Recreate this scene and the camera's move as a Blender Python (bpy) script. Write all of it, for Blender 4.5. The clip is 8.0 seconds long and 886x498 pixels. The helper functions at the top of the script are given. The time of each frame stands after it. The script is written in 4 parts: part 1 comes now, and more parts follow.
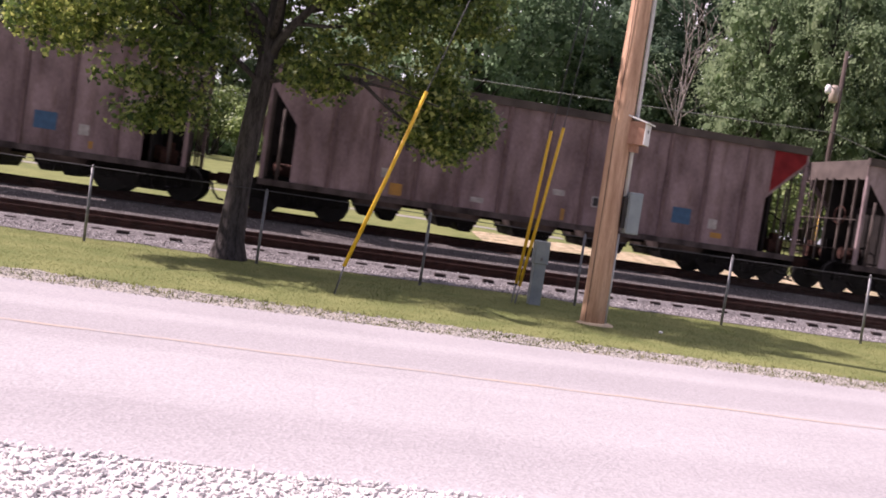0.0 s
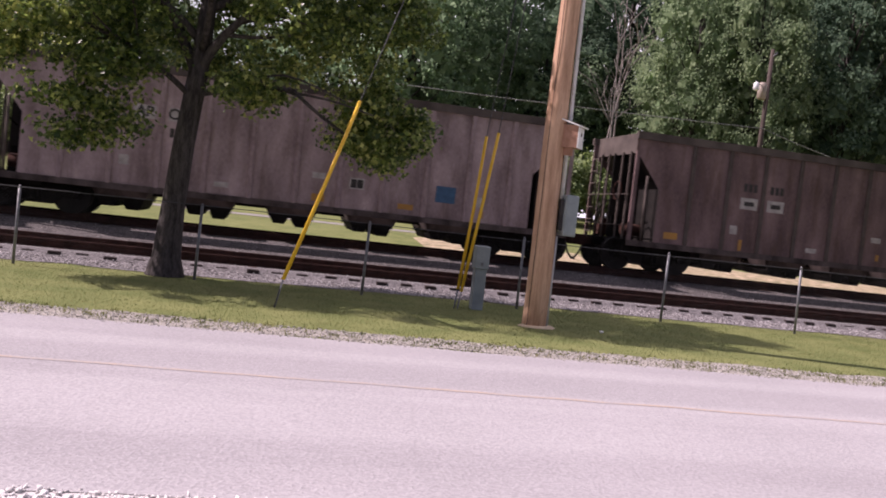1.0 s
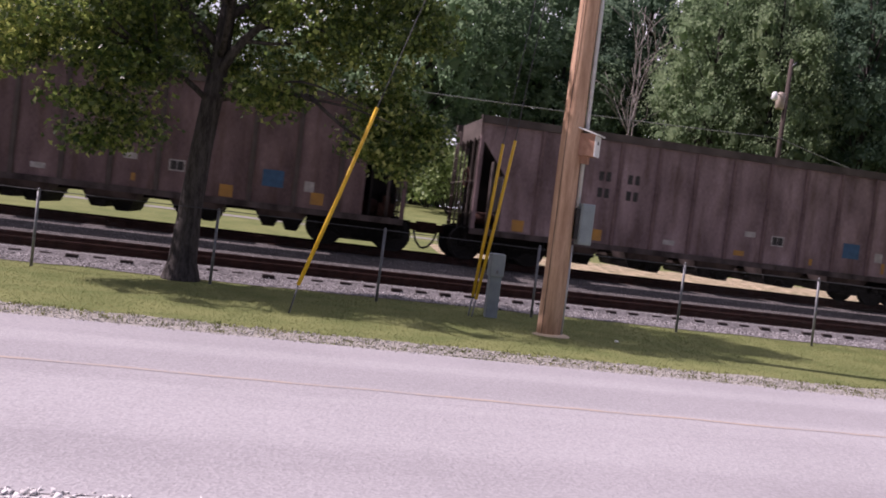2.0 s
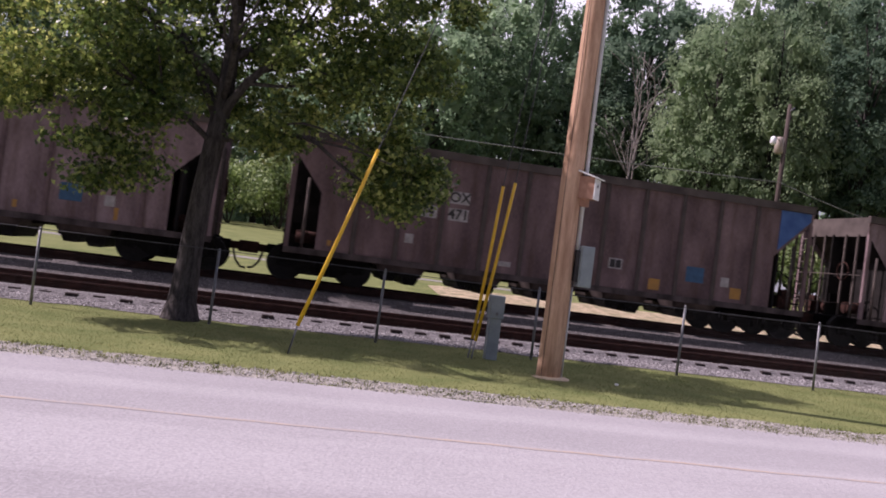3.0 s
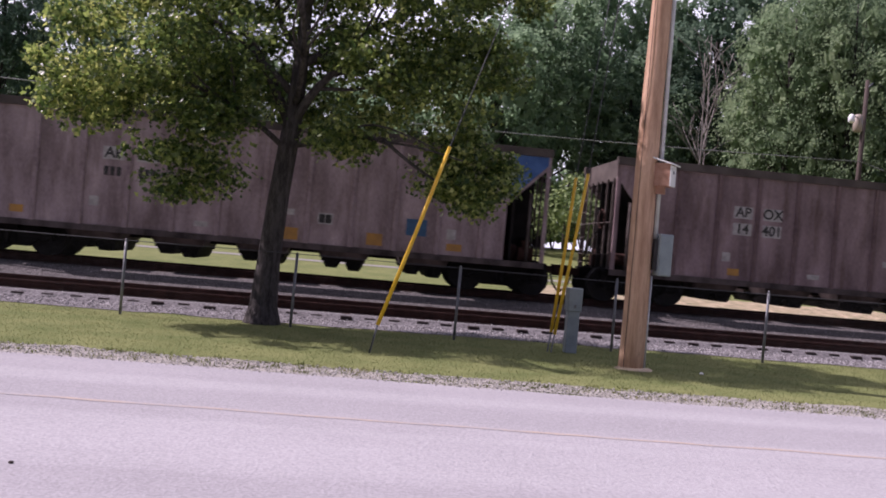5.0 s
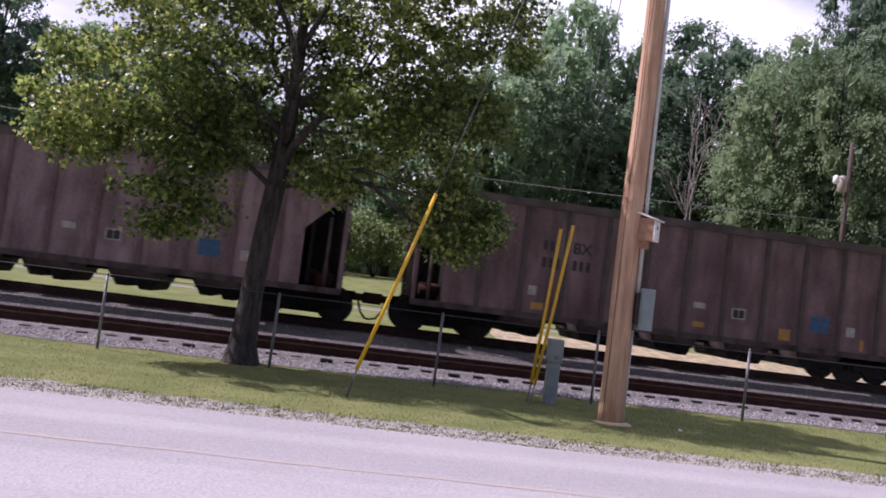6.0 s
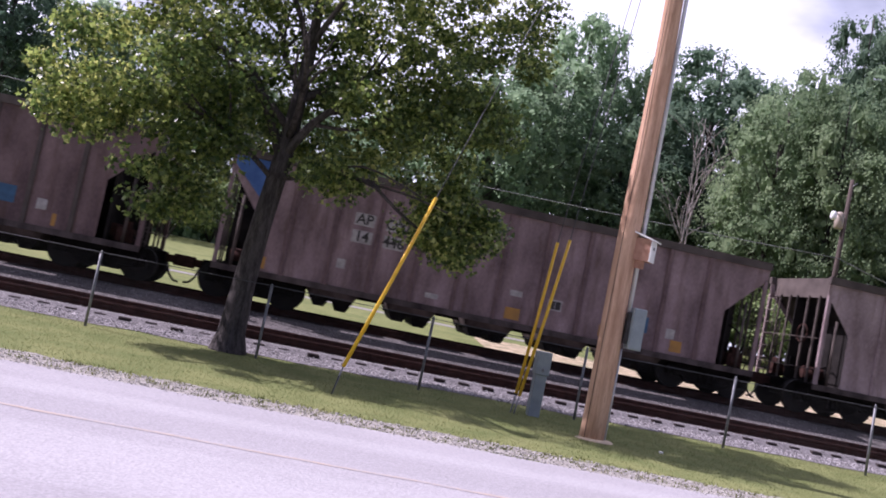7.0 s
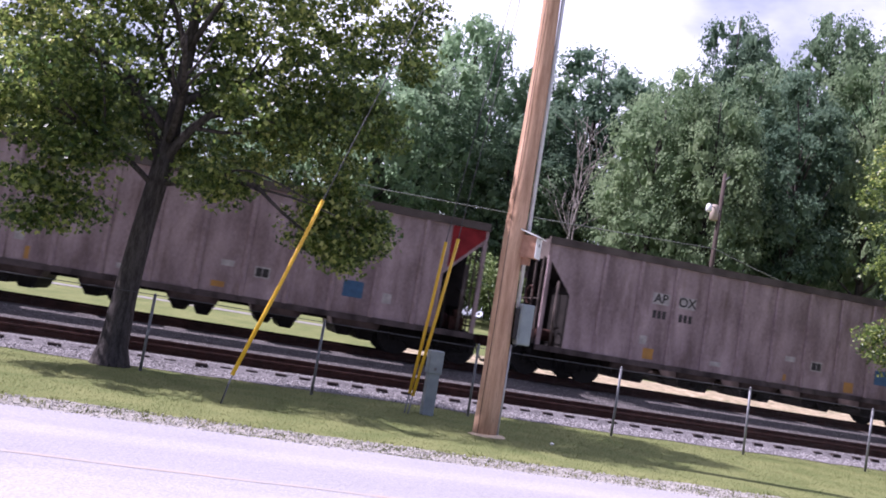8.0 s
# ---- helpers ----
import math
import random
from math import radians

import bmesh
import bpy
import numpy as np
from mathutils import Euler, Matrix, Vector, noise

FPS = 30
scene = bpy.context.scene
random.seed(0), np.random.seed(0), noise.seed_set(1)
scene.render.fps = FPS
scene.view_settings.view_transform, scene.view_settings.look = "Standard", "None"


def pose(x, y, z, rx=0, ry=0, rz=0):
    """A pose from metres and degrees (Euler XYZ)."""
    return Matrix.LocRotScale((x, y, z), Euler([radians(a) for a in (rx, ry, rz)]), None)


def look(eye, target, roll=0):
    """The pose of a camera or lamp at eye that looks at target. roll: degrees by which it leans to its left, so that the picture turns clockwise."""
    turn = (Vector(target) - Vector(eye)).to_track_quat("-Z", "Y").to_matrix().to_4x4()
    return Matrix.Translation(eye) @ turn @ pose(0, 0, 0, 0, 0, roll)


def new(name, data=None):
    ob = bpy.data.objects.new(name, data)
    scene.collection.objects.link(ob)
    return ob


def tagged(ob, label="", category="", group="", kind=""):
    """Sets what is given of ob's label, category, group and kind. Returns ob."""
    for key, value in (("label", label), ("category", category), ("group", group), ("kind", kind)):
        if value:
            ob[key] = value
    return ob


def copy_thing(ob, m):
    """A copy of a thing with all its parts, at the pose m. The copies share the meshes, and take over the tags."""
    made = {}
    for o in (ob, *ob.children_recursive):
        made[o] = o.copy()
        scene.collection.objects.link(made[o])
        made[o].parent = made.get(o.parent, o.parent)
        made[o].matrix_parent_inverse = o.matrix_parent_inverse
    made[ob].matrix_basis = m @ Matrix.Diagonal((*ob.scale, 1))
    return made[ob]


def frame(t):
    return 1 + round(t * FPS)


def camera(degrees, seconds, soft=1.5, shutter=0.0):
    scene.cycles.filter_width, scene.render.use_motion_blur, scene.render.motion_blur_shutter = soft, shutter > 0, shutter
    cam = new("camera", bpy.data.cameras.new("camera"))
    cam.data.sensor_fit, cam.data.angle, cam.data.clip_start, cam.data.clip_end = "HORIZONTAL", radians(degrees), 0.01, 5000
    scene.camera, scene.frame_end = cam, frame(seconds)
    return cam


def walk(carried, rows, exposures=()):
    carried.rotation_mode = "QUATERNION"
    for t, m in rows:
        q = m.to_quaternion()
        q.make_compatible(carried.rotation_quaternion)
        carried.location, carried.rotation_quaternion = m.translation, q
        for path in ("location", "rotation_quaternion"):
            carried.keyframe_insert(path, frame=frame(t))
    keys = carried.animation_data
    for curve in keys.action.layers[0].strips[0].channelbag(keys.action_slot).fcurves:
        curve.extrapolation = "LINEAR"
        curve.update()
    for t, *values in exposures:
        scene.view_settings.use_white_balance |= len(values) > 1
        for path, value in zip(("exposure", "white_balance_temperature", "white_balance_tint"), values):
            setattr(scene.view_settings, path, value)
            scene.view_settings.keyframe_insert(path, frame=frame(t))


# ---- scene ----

cam = camera(53.75, 8.0, soft=1.8, shutter=0.08)

EYE_HEIGHT = 1.62
# seconds, yaw, pitch, roll in degrees, then the hand's drift in metres
HELD = (
    (0.0, 8.41, -3.08, 8.36, 0.013, 0.001, -0.017),
    (0.2, 9.64, -3.55, 7.14, 0.044, 0.018, 0.011),
    (0.5, 11.56, -4.12, 7.05, 0.086, 0.004, 0.037),
    (0.7, 12.51, -3.31, 6.56, 0.046, 0.023, 0.012),
    (1.0, 11.95, -2.29, 6.38, 0.087, -0.008, 0.038),
    (1.5, 11.45, -2.05, 6.74, 0.093, 0.004, 0.045),
    (2.8, 10.26, -0.30, 6.96, 0.070, -0.002, 0.040),
    (3.0, 10.56, 0.72, 7.36, 0.090, -0.011, 0.049),
    (3.2, 9.36, -0.98, 7.49, 0.037, 0.004, -0.005),
    (3.5, 7.29, -1.14, 5.91, 0.003, 0.018, 0.007),
    (3.7, 7.13, -0.10, 5.54, 0.018, 0.016, 0.003),
    (4.0, 5.96, 1.17, 5.69, -0.001, -0.000, 0.013),
    (4.5, 6.07, 1.46, 5.38, 0.001, -0.016, 0.000),
    (4.7, 6.10, 0.28, 4.94, -0.015, -0.011, -0.012),
    (5.8, 6.30, 0.13, 6.10, 0.002, 0.030, 0.035),
    (6.0, 6.65, 3.07, 7.12, 0.040, 0.000, 0.047),
    (6.2, 7.00, 3.12, 7.30, 0.027, -0.016, 0.011),
    (6.5, 7.60, 0.99, 7.98, 0.035, 0.011, 0.049),
    (6.7, 8.82, 1.49, 10.88, 0.037, 0.012, 0.013),
    (7.0, 6.98, 3.48, 11.58, 0.010, -0.002, 0.025),
    (7.2, 7.21, 3.85, 11.13, 0.023, 0.003, 0.024),
    (7.5, 9.24, 4.13, 9.69, 0.080, -0.022, 0.044),
    (7.7, 13.85, 4.05, 9.48, 0.035, 0.007, 0.016),
    (8.0, 13.87, 4.77, 9.35, 0.073, -0.029, 0.050),
)


def held(yaw, pitch, roll, dx, dy, dz):
    a, b = radians(yaw), radians(pitch)
    eye = Vector((dx, dy, EYE_HEIGHT + dz))
    return look(eye, eye + Vector((math.sin(a) * math.cos(b), math.cos(a) * math.cos(b), math.sin(b))), roll)


walk(cam, [(r[0], held(*r[1:])) for r in HELD],
     exposures=[(0.0, 0.67, 6600, 35), (0.5, 0.55, 6600, 35), (1.5, 0.20, 6400, 35), (3.0, 0.16, 6250, 36), (4.5, 0.18, 6150, 36), (6.5, 0.36, 5900, 35), (7.5, 0.68, 5750, 36), (8.0, 0.78, 5700, 36)])

# ---- light ----
SUN_SIDE, SUN_HEIGHT = Vector((0.957, -0.29, 0)).normalized(), radians(51)
world = bpy.data.worlds.new("sky")
scene.world = world
world.use_nodes = True
nt = world.node_tree
sky = nt.nodes.new("ShaderNodeTexSky")
sky.sky_type, sky.sun_disc = "NISHITA", False
sky.sun_elevation = SUN_HEIGHT
sky.sun_rotation = math.atan2(-SUN_SIDE.x, -SUN_SIDE.y)
sky.air_density, sky.dust_density = 1.0, 3.0
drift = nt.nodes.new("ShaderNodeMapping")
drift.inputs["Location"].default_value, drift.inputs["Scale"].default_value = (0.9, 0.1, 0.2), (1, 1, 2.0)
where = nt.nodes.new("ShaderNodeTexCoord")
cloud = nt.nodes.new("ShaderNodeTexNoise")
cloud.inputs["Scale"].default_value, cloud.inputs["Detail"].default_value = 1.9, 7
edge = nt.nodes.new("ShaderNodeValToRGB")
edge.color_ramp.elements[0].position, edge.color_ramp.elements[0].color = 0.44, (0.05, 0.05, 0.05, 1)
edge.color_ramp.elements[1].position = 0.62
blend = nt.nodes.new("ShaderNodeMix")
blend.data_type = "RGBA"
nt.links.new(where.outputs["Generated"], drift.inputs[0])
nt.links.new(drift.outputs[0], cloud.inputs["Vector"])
# clouds thicken towards the woods; unseen sky behind stays clear to cut fill light
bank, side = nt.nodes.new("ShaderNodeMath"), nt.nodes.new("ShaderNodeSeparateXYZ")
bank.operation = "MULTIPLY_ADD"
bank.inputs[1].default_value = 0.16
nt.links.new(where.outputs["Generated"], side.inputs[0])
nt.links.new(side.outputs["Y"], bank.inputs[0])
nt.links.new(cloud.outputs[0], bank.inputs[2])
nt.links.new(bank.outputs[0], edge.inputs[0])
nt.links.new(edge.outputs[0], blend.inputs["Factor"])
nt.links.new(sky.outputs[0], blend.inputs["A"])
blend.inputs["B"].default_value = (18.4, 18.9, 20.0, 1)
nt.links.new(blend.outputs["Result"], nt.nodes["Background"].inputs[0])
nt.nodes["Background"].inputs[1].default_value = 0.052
sun = new("sun", bpy.data.lights.new("sun", "SUN"))
sun.data.energy, sun.data.angle, sun.data.color = 5.0, radians(0.55), (1.0, 0.94, 0.86)
sun.matrix_world = look((0, 0, 40), Vector((0, 0, 40)) + SUN_SIDE * math.cos(SUN_HEIGHT) - Vector((0, 0, math.sin(SUN_HEIGHT))))


# ---- materials ----
def mat(name, a, b, scale=8.0, rough=0.8, metal=0.0, bump=0.2, fine=60.0, stretch=(1, 1, 1), c=None, coarse=0.7, spread=0.0, through_light=0.0, obj=False, gloss=None, tone=0.0):
    """Two tones mixed by a coarse and a fine noise, a third tone for stains, and fine relief."""
    m = bpy.data.materials.new(name)
    m.use_nodes = True
    n, l = m.node_tree.nodes, m.node_tree.links
    bs = n["Principled BSDF"]
    bs.inputs["Roughness"].default_value, bs.inputs["Metallic"].default_value = rough, metal
    bs.inputs["Specular IOR Level"].default_value = gloss if gloss is not None else (0.12 if rough >= 0.75 else 0.4)
    geo = n.new("ShaderNodeTexCoord")
    mp = n.new("ShaderNodeMapping")
    mp.inputs["Scale"].default_value = stretch
    l.new(geo.outputs["Object"], mp.inputs[0])
    t1, t2 = n.new("ShaderNodeTexNoise"), n.new("ShaderNodeTexNoise")
    t1.inputs["Scale"].default_value, t1.inputs["Detail"].default_value = scale, 6
    t2.inputs["Scale"].default_value, t2.inputs["Detail"].default_value = fine, 3
    l.new(mp.outputs[0], t1.inputs["Vector"])
    l.new(mp.outputs[0], t2.inputs["Vector"])
    mx = n.new("ShaderNodeMath")
    mx.operation = "MULTIPLY_ADD"
    l.new(t2.outputs[0], mx.inputs[0])
    mx.inputs[1].default_value = 1 - coarse
    ml = n.new("ShaderNodeMath")
    ml.operation = "MULTIPLY"
    l.new(t1.outputs[0], ml.inputs[0])
    ml.inputs[1].default_value = coarse
    l.new(ml.outputs[0], mx.inputs[2])
    src = mx.outputs[0]
    if spread:
        info = n.new("ShaderNodeNewGeometry" if not obj else "ShaderNodeObjectInfo")
        sp = n.new("ShaderNodeMath")
        sp.operation = "MULTIPLY_ADD"
        l.new(info.outputs["Random" if obj else "Random Per Island"], sp.inputs[0])
        sp.inputs[1].default_value = spread
        ad = n.new("ShaderNodeMath")
        ad.operation = "SUBTRACT"
        l.new(src, ad.inputs[0])
        ad.inputs[1].default_value = spread / 2
        l.new(ad.outputs[0], sp.inputs[2])
        src = sp.outputs[0]
    ramp = n.new("ShaderNodeValToRGB")
    e = ramp.color_ramp.elements
    e[0].position, e[0].color = 0.36, (*a, 1)
    e[1].position, e[1].color = 0.64, (*b, 1)
    if c:
        k = e.new(0.74)
        k.color = (*c, 1)
    l.new(src, ramp.inputs[0])
    colour = ramp.outputs[0]
    if tone:
        who, shift, hsv = n.new("ShaderNodeObjectInfo"), n.new("ShaderNodeMapRange"), n.new("ShaderNodeHueSaturation")
        shift.inputs["To Min"].default_value, shift.inputs["To Max"].default_value = 1 - tone, 1 + tone
        l.new(who.outputs["Random"], shift.inputs["Value"])
        l.new(shift.outputs[0], hsv.inputs["Value"])
        l.new(colour, hsv.inputs["Color"])
        colour = hsv.outputs[0]
    l.new(colour, bs.inputs["Base Color"])
    if bump:
        bu = n.new("ShaderNodeBump")
        bu.inputs["Strength"].default_value, bu.inputs["Distance"].default_value = bump, 0.02
        l.new(t2.outputs[0], bu.inputs["Height"])
        l.new(bu.outputs[0], bs.inputs["Normal"])
    if through_light:
        tr = n.new("ShaderNodeBsdfTranslucent")
        sh = n.new("ShaderNodeMixShader")
        sh.inputs[0].default_value = through_light
        l.new(colour, tr.inputs[0])
        l.new(bs.outputs[0], sh.inputs[1])
        l.new(tr.outputs[0], sh.inputs[2])
        l.new(sh.outputs[0], n["Material Output"].inputs[0])
    return m


M_LAWN = mat("lawn", (0.098, 0.126, 0.042), (0.20, 0.212, 0.085), 1.1, 0.95, bump=0.5, fine=25, c=(0.23, 0.235, 0.095), coarse=0.5)
M_BLADE = mat("grass_blade", (0.112, 0.138, 0.048), (0.222, 0.234, 0.095), 0.7, 0.8, bump=0, spread=0.35, c=(0.36, 0.33, 0.16), through_light=0.55)
M_ROAD = mat("worn_asphalt", (0.288, 0.280, 0.289), (0.380, 0.368, 0.380), 0.6, 0.9, bump=0.6, fine=46, stretch=(0.85, 0.95, 1), coarse=0.25)


def worn_lanes(m):
    """Long darker streaks that the wheels have drawn along the road, and grey patches."""
    n, l = m.node_tree.nodes, m.node_tree.links
    bs = n["Principled BSDF"]
    base = bs.inputs["Base Color"].links[0].from_socket
    co, mp, t = n.new("ShaderNodeTexCoord"), n.new("ShaderNodeMapping"), n.new("ShaderNodeTexNoise")
    mp.inputs["Rotation"].default_value = (0, 0, 0.04)
    mp.inputs["Scale"].default_value = (0.03, 1.0, 1)
    t.inputs["Scale"].default_value, t.inputs["Detail"].default_value = 1.0, 5
    l.new(co.outputs["Object"], mp.inputs[0])
    l.new(mp.outputs[0], t.inputs["Vector"])
    ramp, mul = n.new("ShaderNodeValToRGB"), n.new("ShaderNodeMix")
    e = ramp.color_ramp.elements
    e[0].position, e[0].color = 0.38, (0.91, 0.905, 0.91, 1)
    e[1].position, e[1].color = 0.56, (1.04, 1.04, 1.04, 1)
    mul.data_type, mul.blend_type = "RGBA", "MULTIPLY"
    mul.inputs["Factor"].default_value = 1
    l.new(t.outputs[0], ramp.inputs[0])
    l.new(base, mul.inputs["A"])
    l.new(ramp.outputs[0], mul.inputs["B"])
    l.new(mul.outputs["Result"], bs.inputs["Base Color"])


worn_lanes(M_ROAD)
M_YELLOW_LINE = mat("faded_line_paint", (0.325, 0.314, 0.32), (0.41, 0.335, 0.275), 1.6, 0.9, bump=0.1, fine=30, coarse=0.5)
M_SHOULDER = mat("pale_gravel", (0.40, 0.388, 0.385), (0.58, 0.565, 0.56), 6.0, 0.95, bump=0.5, fine=26, coarse=0.4)
M_VERGE_BED = mat("dusty_verge", (0.20, 0.19, 0.165), (0.38, 0.36, 0.33), 5.0, 0.95, bump=0.8, fine=24, coarse=0.4)
M_VERGE = mat("dusty_stone", (0.25, 0.24, 0.22), (0.47, 0.455, 0.425), 9.0, 0.9, bump=0.3, spread=0.55)
M_STONE = mat("gravel_stone", (0.50, 0.485, 0.48), (0.78, 0.76, 0.75), 9.0, 0.9, bump=0.3, spread=0.5)
M_BALLAST = mat("ballast", (0.085, 0.08, 0.082), (0.255, 0.24, 0.243), 5.0, 0.95, bump=1.0, fine=22, coarse=0.35)
M_BALLAST_STONE = mat("ballast_stone", (0.14, 0.133, 0.134), (0.40, 0.38, 0.383), 9.0, 0.9, bump=0.3, spread=0.6)
# Coal dust, with the train's shade also put into the darker ballast tone.
M_COAL_SHADE_BALLAST = mat("coal_dusted_shaded_ballast", (0.045, 0.041, 0.042), (0.16, 0.147, 0.145), 5.0, 0.95, bump=1.0, fine=22, coarse=0.35)
M_COAL_SHADE_STONE = mat("coal_dusted_shaded_stone", (0.07, 0.065, 0.065), (0.25, 0.232, 0.228), 9.0, 0.9, bump=0.3, spread=0.6)
M_RUST = mat("rusty_steel", (0.028, 0.015, 0.013), (0.068, 0.033, 0.027), 6.0, 0.95, 0.0, 0.4)
M_TIE = mat("creosote_wood", (0.025, 0.02, 0.02), (0.07, 0.055, 0.05), 5.0, 0.9, bump=0.6, stretch=(1, 0.2, 1))
M_SAND = mat("sandy_dirt", (0.15, 0.15, 0.08), (0.50, 0.395, 0.28), 3.0, 0.95, bump=0.5, fine=14)
M_POLE = mat("pole_wood", (0.40, 0.235, 0.155), (0.66, 0.435, 0.305), 4.0, 0.8, bump=0.5, fine=30, stretch=(3.4, 3.4, 0.3), c=(0.25, 0.15, 0.11))
M_BARK = mat("bark", (0.035, 0.031, 0.031), (0.10, 0.088, 0.085), 7.0, 0.95, bump=1.0, fine=28, stretch=(2, 2, 0.5))
M_LEAF = mat("maple_leaf", (0.057, 0.101, 0.028), (0.276, 0.356, 0.092), 0.3, 0.34, bump=0, spread=0.5, c=(0.552, 0.575, 0.184), through_light=0.55, gloss=0.5)
# Woodland leaf tones are blued and lifted to stand for distance haze.
M_WOOD_LEAF = mat("woodland_leaf", (0.159, 0.244, 0.147), (0.327, 0.438, 0.271), 0.12, 0.6, bump=0, spread=0.25, c=(0.402, 0.485, 0.285), through_light=0.58, gloss=0.06, tone=0.25)
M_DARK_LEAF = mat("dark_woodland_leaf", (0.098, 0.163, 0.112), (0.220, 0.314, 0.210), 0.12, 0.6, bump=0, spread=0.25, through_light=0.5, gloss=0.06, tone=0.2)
M_PALE_LEAF = mat("pale_woodland_leaf", (0.176, 0.255, 0.142), (0.334, 0.425, 0.250), 0.12, 0.6, bump=0, spread=0.25, c=(0.397, 0.454, 0.255), through_light=0.55, gloss=0.06, tone=0.2)
M_BUSH_LEAF = mat("bush_leaf", (0.095, 0.151, 0.047), (0.254, 0.325, 0.118), 0.3, 0.6, bump=0, spread=0.4, through_light=0.3, tone=0.3)
M_DEAD = mat("bare_branch", (0.22, 0.19, 0.18), (0.42, 0.38, 0.36), 3.0, 0.9)
M_GALV = mat("galvanised_steel", (0.14, 0.145, 0.155), (0.26, 0.265, 0.28), 12.0, 0.55, 0.5, 0.1)
M_GUARD = mat("yellow_plastic", (0.72, 0.42, 0.02), (0.82, 0.52, 0.04), 6.0, 0.4, 0, 0.05)
M_WIRE = mat("dark_cable", (0.05, 0.05, 0.055), (0.10, 0.10, 0.11), 20.0, 0.6, 0.3, 0)
M_LINE = mat("grey_cable", (0.17, 0.18, 0.175), (0.26, 0.27, 0.26), 20.0, 0.6, 0.2, 0)
M_BOX = mat("grey_green_paint", (0.22, 0.265, 0.285), (0.31, 0.36, 0.38), 5.0, 0.5, 0, 0.08)
M_WHITE = mat("white_paint", (0.70, 0.70, 0.70), (0.83, 0.83, 0.82), 6.0, 0.5, 0, 0.05)
M_CEDAR = mat("brown_box_wood", (0.30, 0.15, 0.10), (0.42, 0.23, 0.16), 10.0, 0.7, 0, 0.2)
M_CONDUIT = mat("grey_conduit", (0.50, 0.51, 0.53), (0.62, 0.63, 0.65), 8.0, 0.45, 0.1, 0.05)
M_CAR = mat("weathered_car_paint", (0.161, 0.112, 0.116), (0.382, 0.277, 0.287), 1.2, 0.75, 0, 0.15, fine=18, stretch=(1.5, 1.5, 0.5), c=(0.608, 0.463, 0.477), coarse=0.7)
M_CAR_PALE = mat("dusty_pale_car_paint", (0.217, 0.161, 0.164), (0.483, 0.375, 0.385), 1.2, 0.75, 0, 0.15, fine=18, stretch=(1.5, 1.5, 0.5), c=(0.700, 0.570, 0.593), coarse=0.7)
M_CAR_DARK = mat("sooty_dark_car_paint", (0.112, 0.076, 0.078), (0.263, 0.180, 0.180), 1.2, 0.75, 0, 0.15, fine=18, stretch=(1.5, 1.5, 0.5), c=(0.428, 0.309, 0.304), coarse=0.7)


def rust_streaks(m, amount):
    """Brown rust that runs down the sheets in uneven streaks."""
    n, l = m.node_tree.nodes, m.node_tree.links
    bs = n["Principled BSDF"]
    base = bs.inputs["Base Color"].links[0].from_socket
    co, mp, t = n.new("ShaderNodeTexCoord"), n.new("ShaderNodeMapping"), n.new("ShaderNodeTexNoise")
    mp.inputs["Scale"].default_value = (2.6, 2.6, 0.45)
    t.inputs["Scale"].default_value, t.inputs["Detail"].default_value, t.inputs["Roughness"].default_value = 1.3, 8, 0.65
    l.new(co.outputs["Object"], mp.inputs[0])
    l.new(mp.outputs[0], t.inputs["Vector"])
    ramp, mix = n.new("ShaderNodeMapRange"), n.new("ShaderNodeMix")
    ramp.inputs["From Min"].default_value, ramp.inputs["From Max"].default_value = 0.5, 0.72
    ramp.inputs["To Max"].default_value = amount
    mix.data_type = "RGBA"
    mix.inputs["B"].default_value = (0.105, 0.066, 0.05, 1)
    l.new(t.outputs[0], ramp.inputs["Value"])
    l.new(ramp.outputs[0], mix.inputs["Factor"])
    l.new(base, mix.inputs["A"])
    l.new(mix.outputs["Result"], bs.inputs["Base Color"])


rust_streaks(M_CAR, 0.75)
rust_streaks(M_CAR_PALE, 0.6)
rust_streaks(M_CAR_DARK, 0.8)
M_CAR_TOP = mat("coal_stained_chord", (0.07, 0.057, 0.053), (0.14, 0.115, 0.105), 2.0, 0.8, 0, 0.2)
M_CHUTE = mat("dusty_chute_paint", (0.035, 0.028, 0.027), (0.15, 0.12, 0.115), 1.6, 0.8, 0, 0.2, stretch=(1.5, 1.5, 0.6))
# Underframe and wheel colours are near black; shade under the cars is in them.
M_UNDER = mat("grimy_shaded_underframe", (0.004, 0.0035, 0.0035), (0.013, 0.011, 0.0105), 4.0, 0.85, 0, 0.3)
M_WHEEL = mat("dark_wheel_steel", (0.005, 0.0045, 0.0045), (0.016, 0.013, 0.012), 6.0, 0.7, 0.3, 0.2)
# Near black: shade inside the car ends is put into this sooty tone.
M_INNER = mat("sooty_shaded_sheet", (0.010, 0.009, 0.009), (0.03, 0.026, 0.025), 2.0, 0.85, 0, 0.2)
M_RED = mat("red_end_paint", (0.17, 0.018, 0.022), (0.29, 0.032, 0.034), 3.0, 0.8, 0, 0.1)
M_BLUE = mat("blue_end_paint", (0.06, 0.12, 0.30), (0.10, 0.19, 0.42), 3.0, 0.8, 0, 0.1)
M_PANEL_BLUE = mat("pale_blue_decal", (0.038, 0.095, 0.18), (0.055, 0.145, 0.26), 5.0, 0.6, 0, 0)
M_DECAL = mat("white_decal", (0.33, 0.30, 0.29), (0.56, 0.53, 0.51), 6.0, 0.6, 0, 0)
M_ORANGE = mat("orange_decal", (0.36, 0.19, 0.06), (0.55, 0.28, 0.06), 3.0, 0.6, 0, 0)
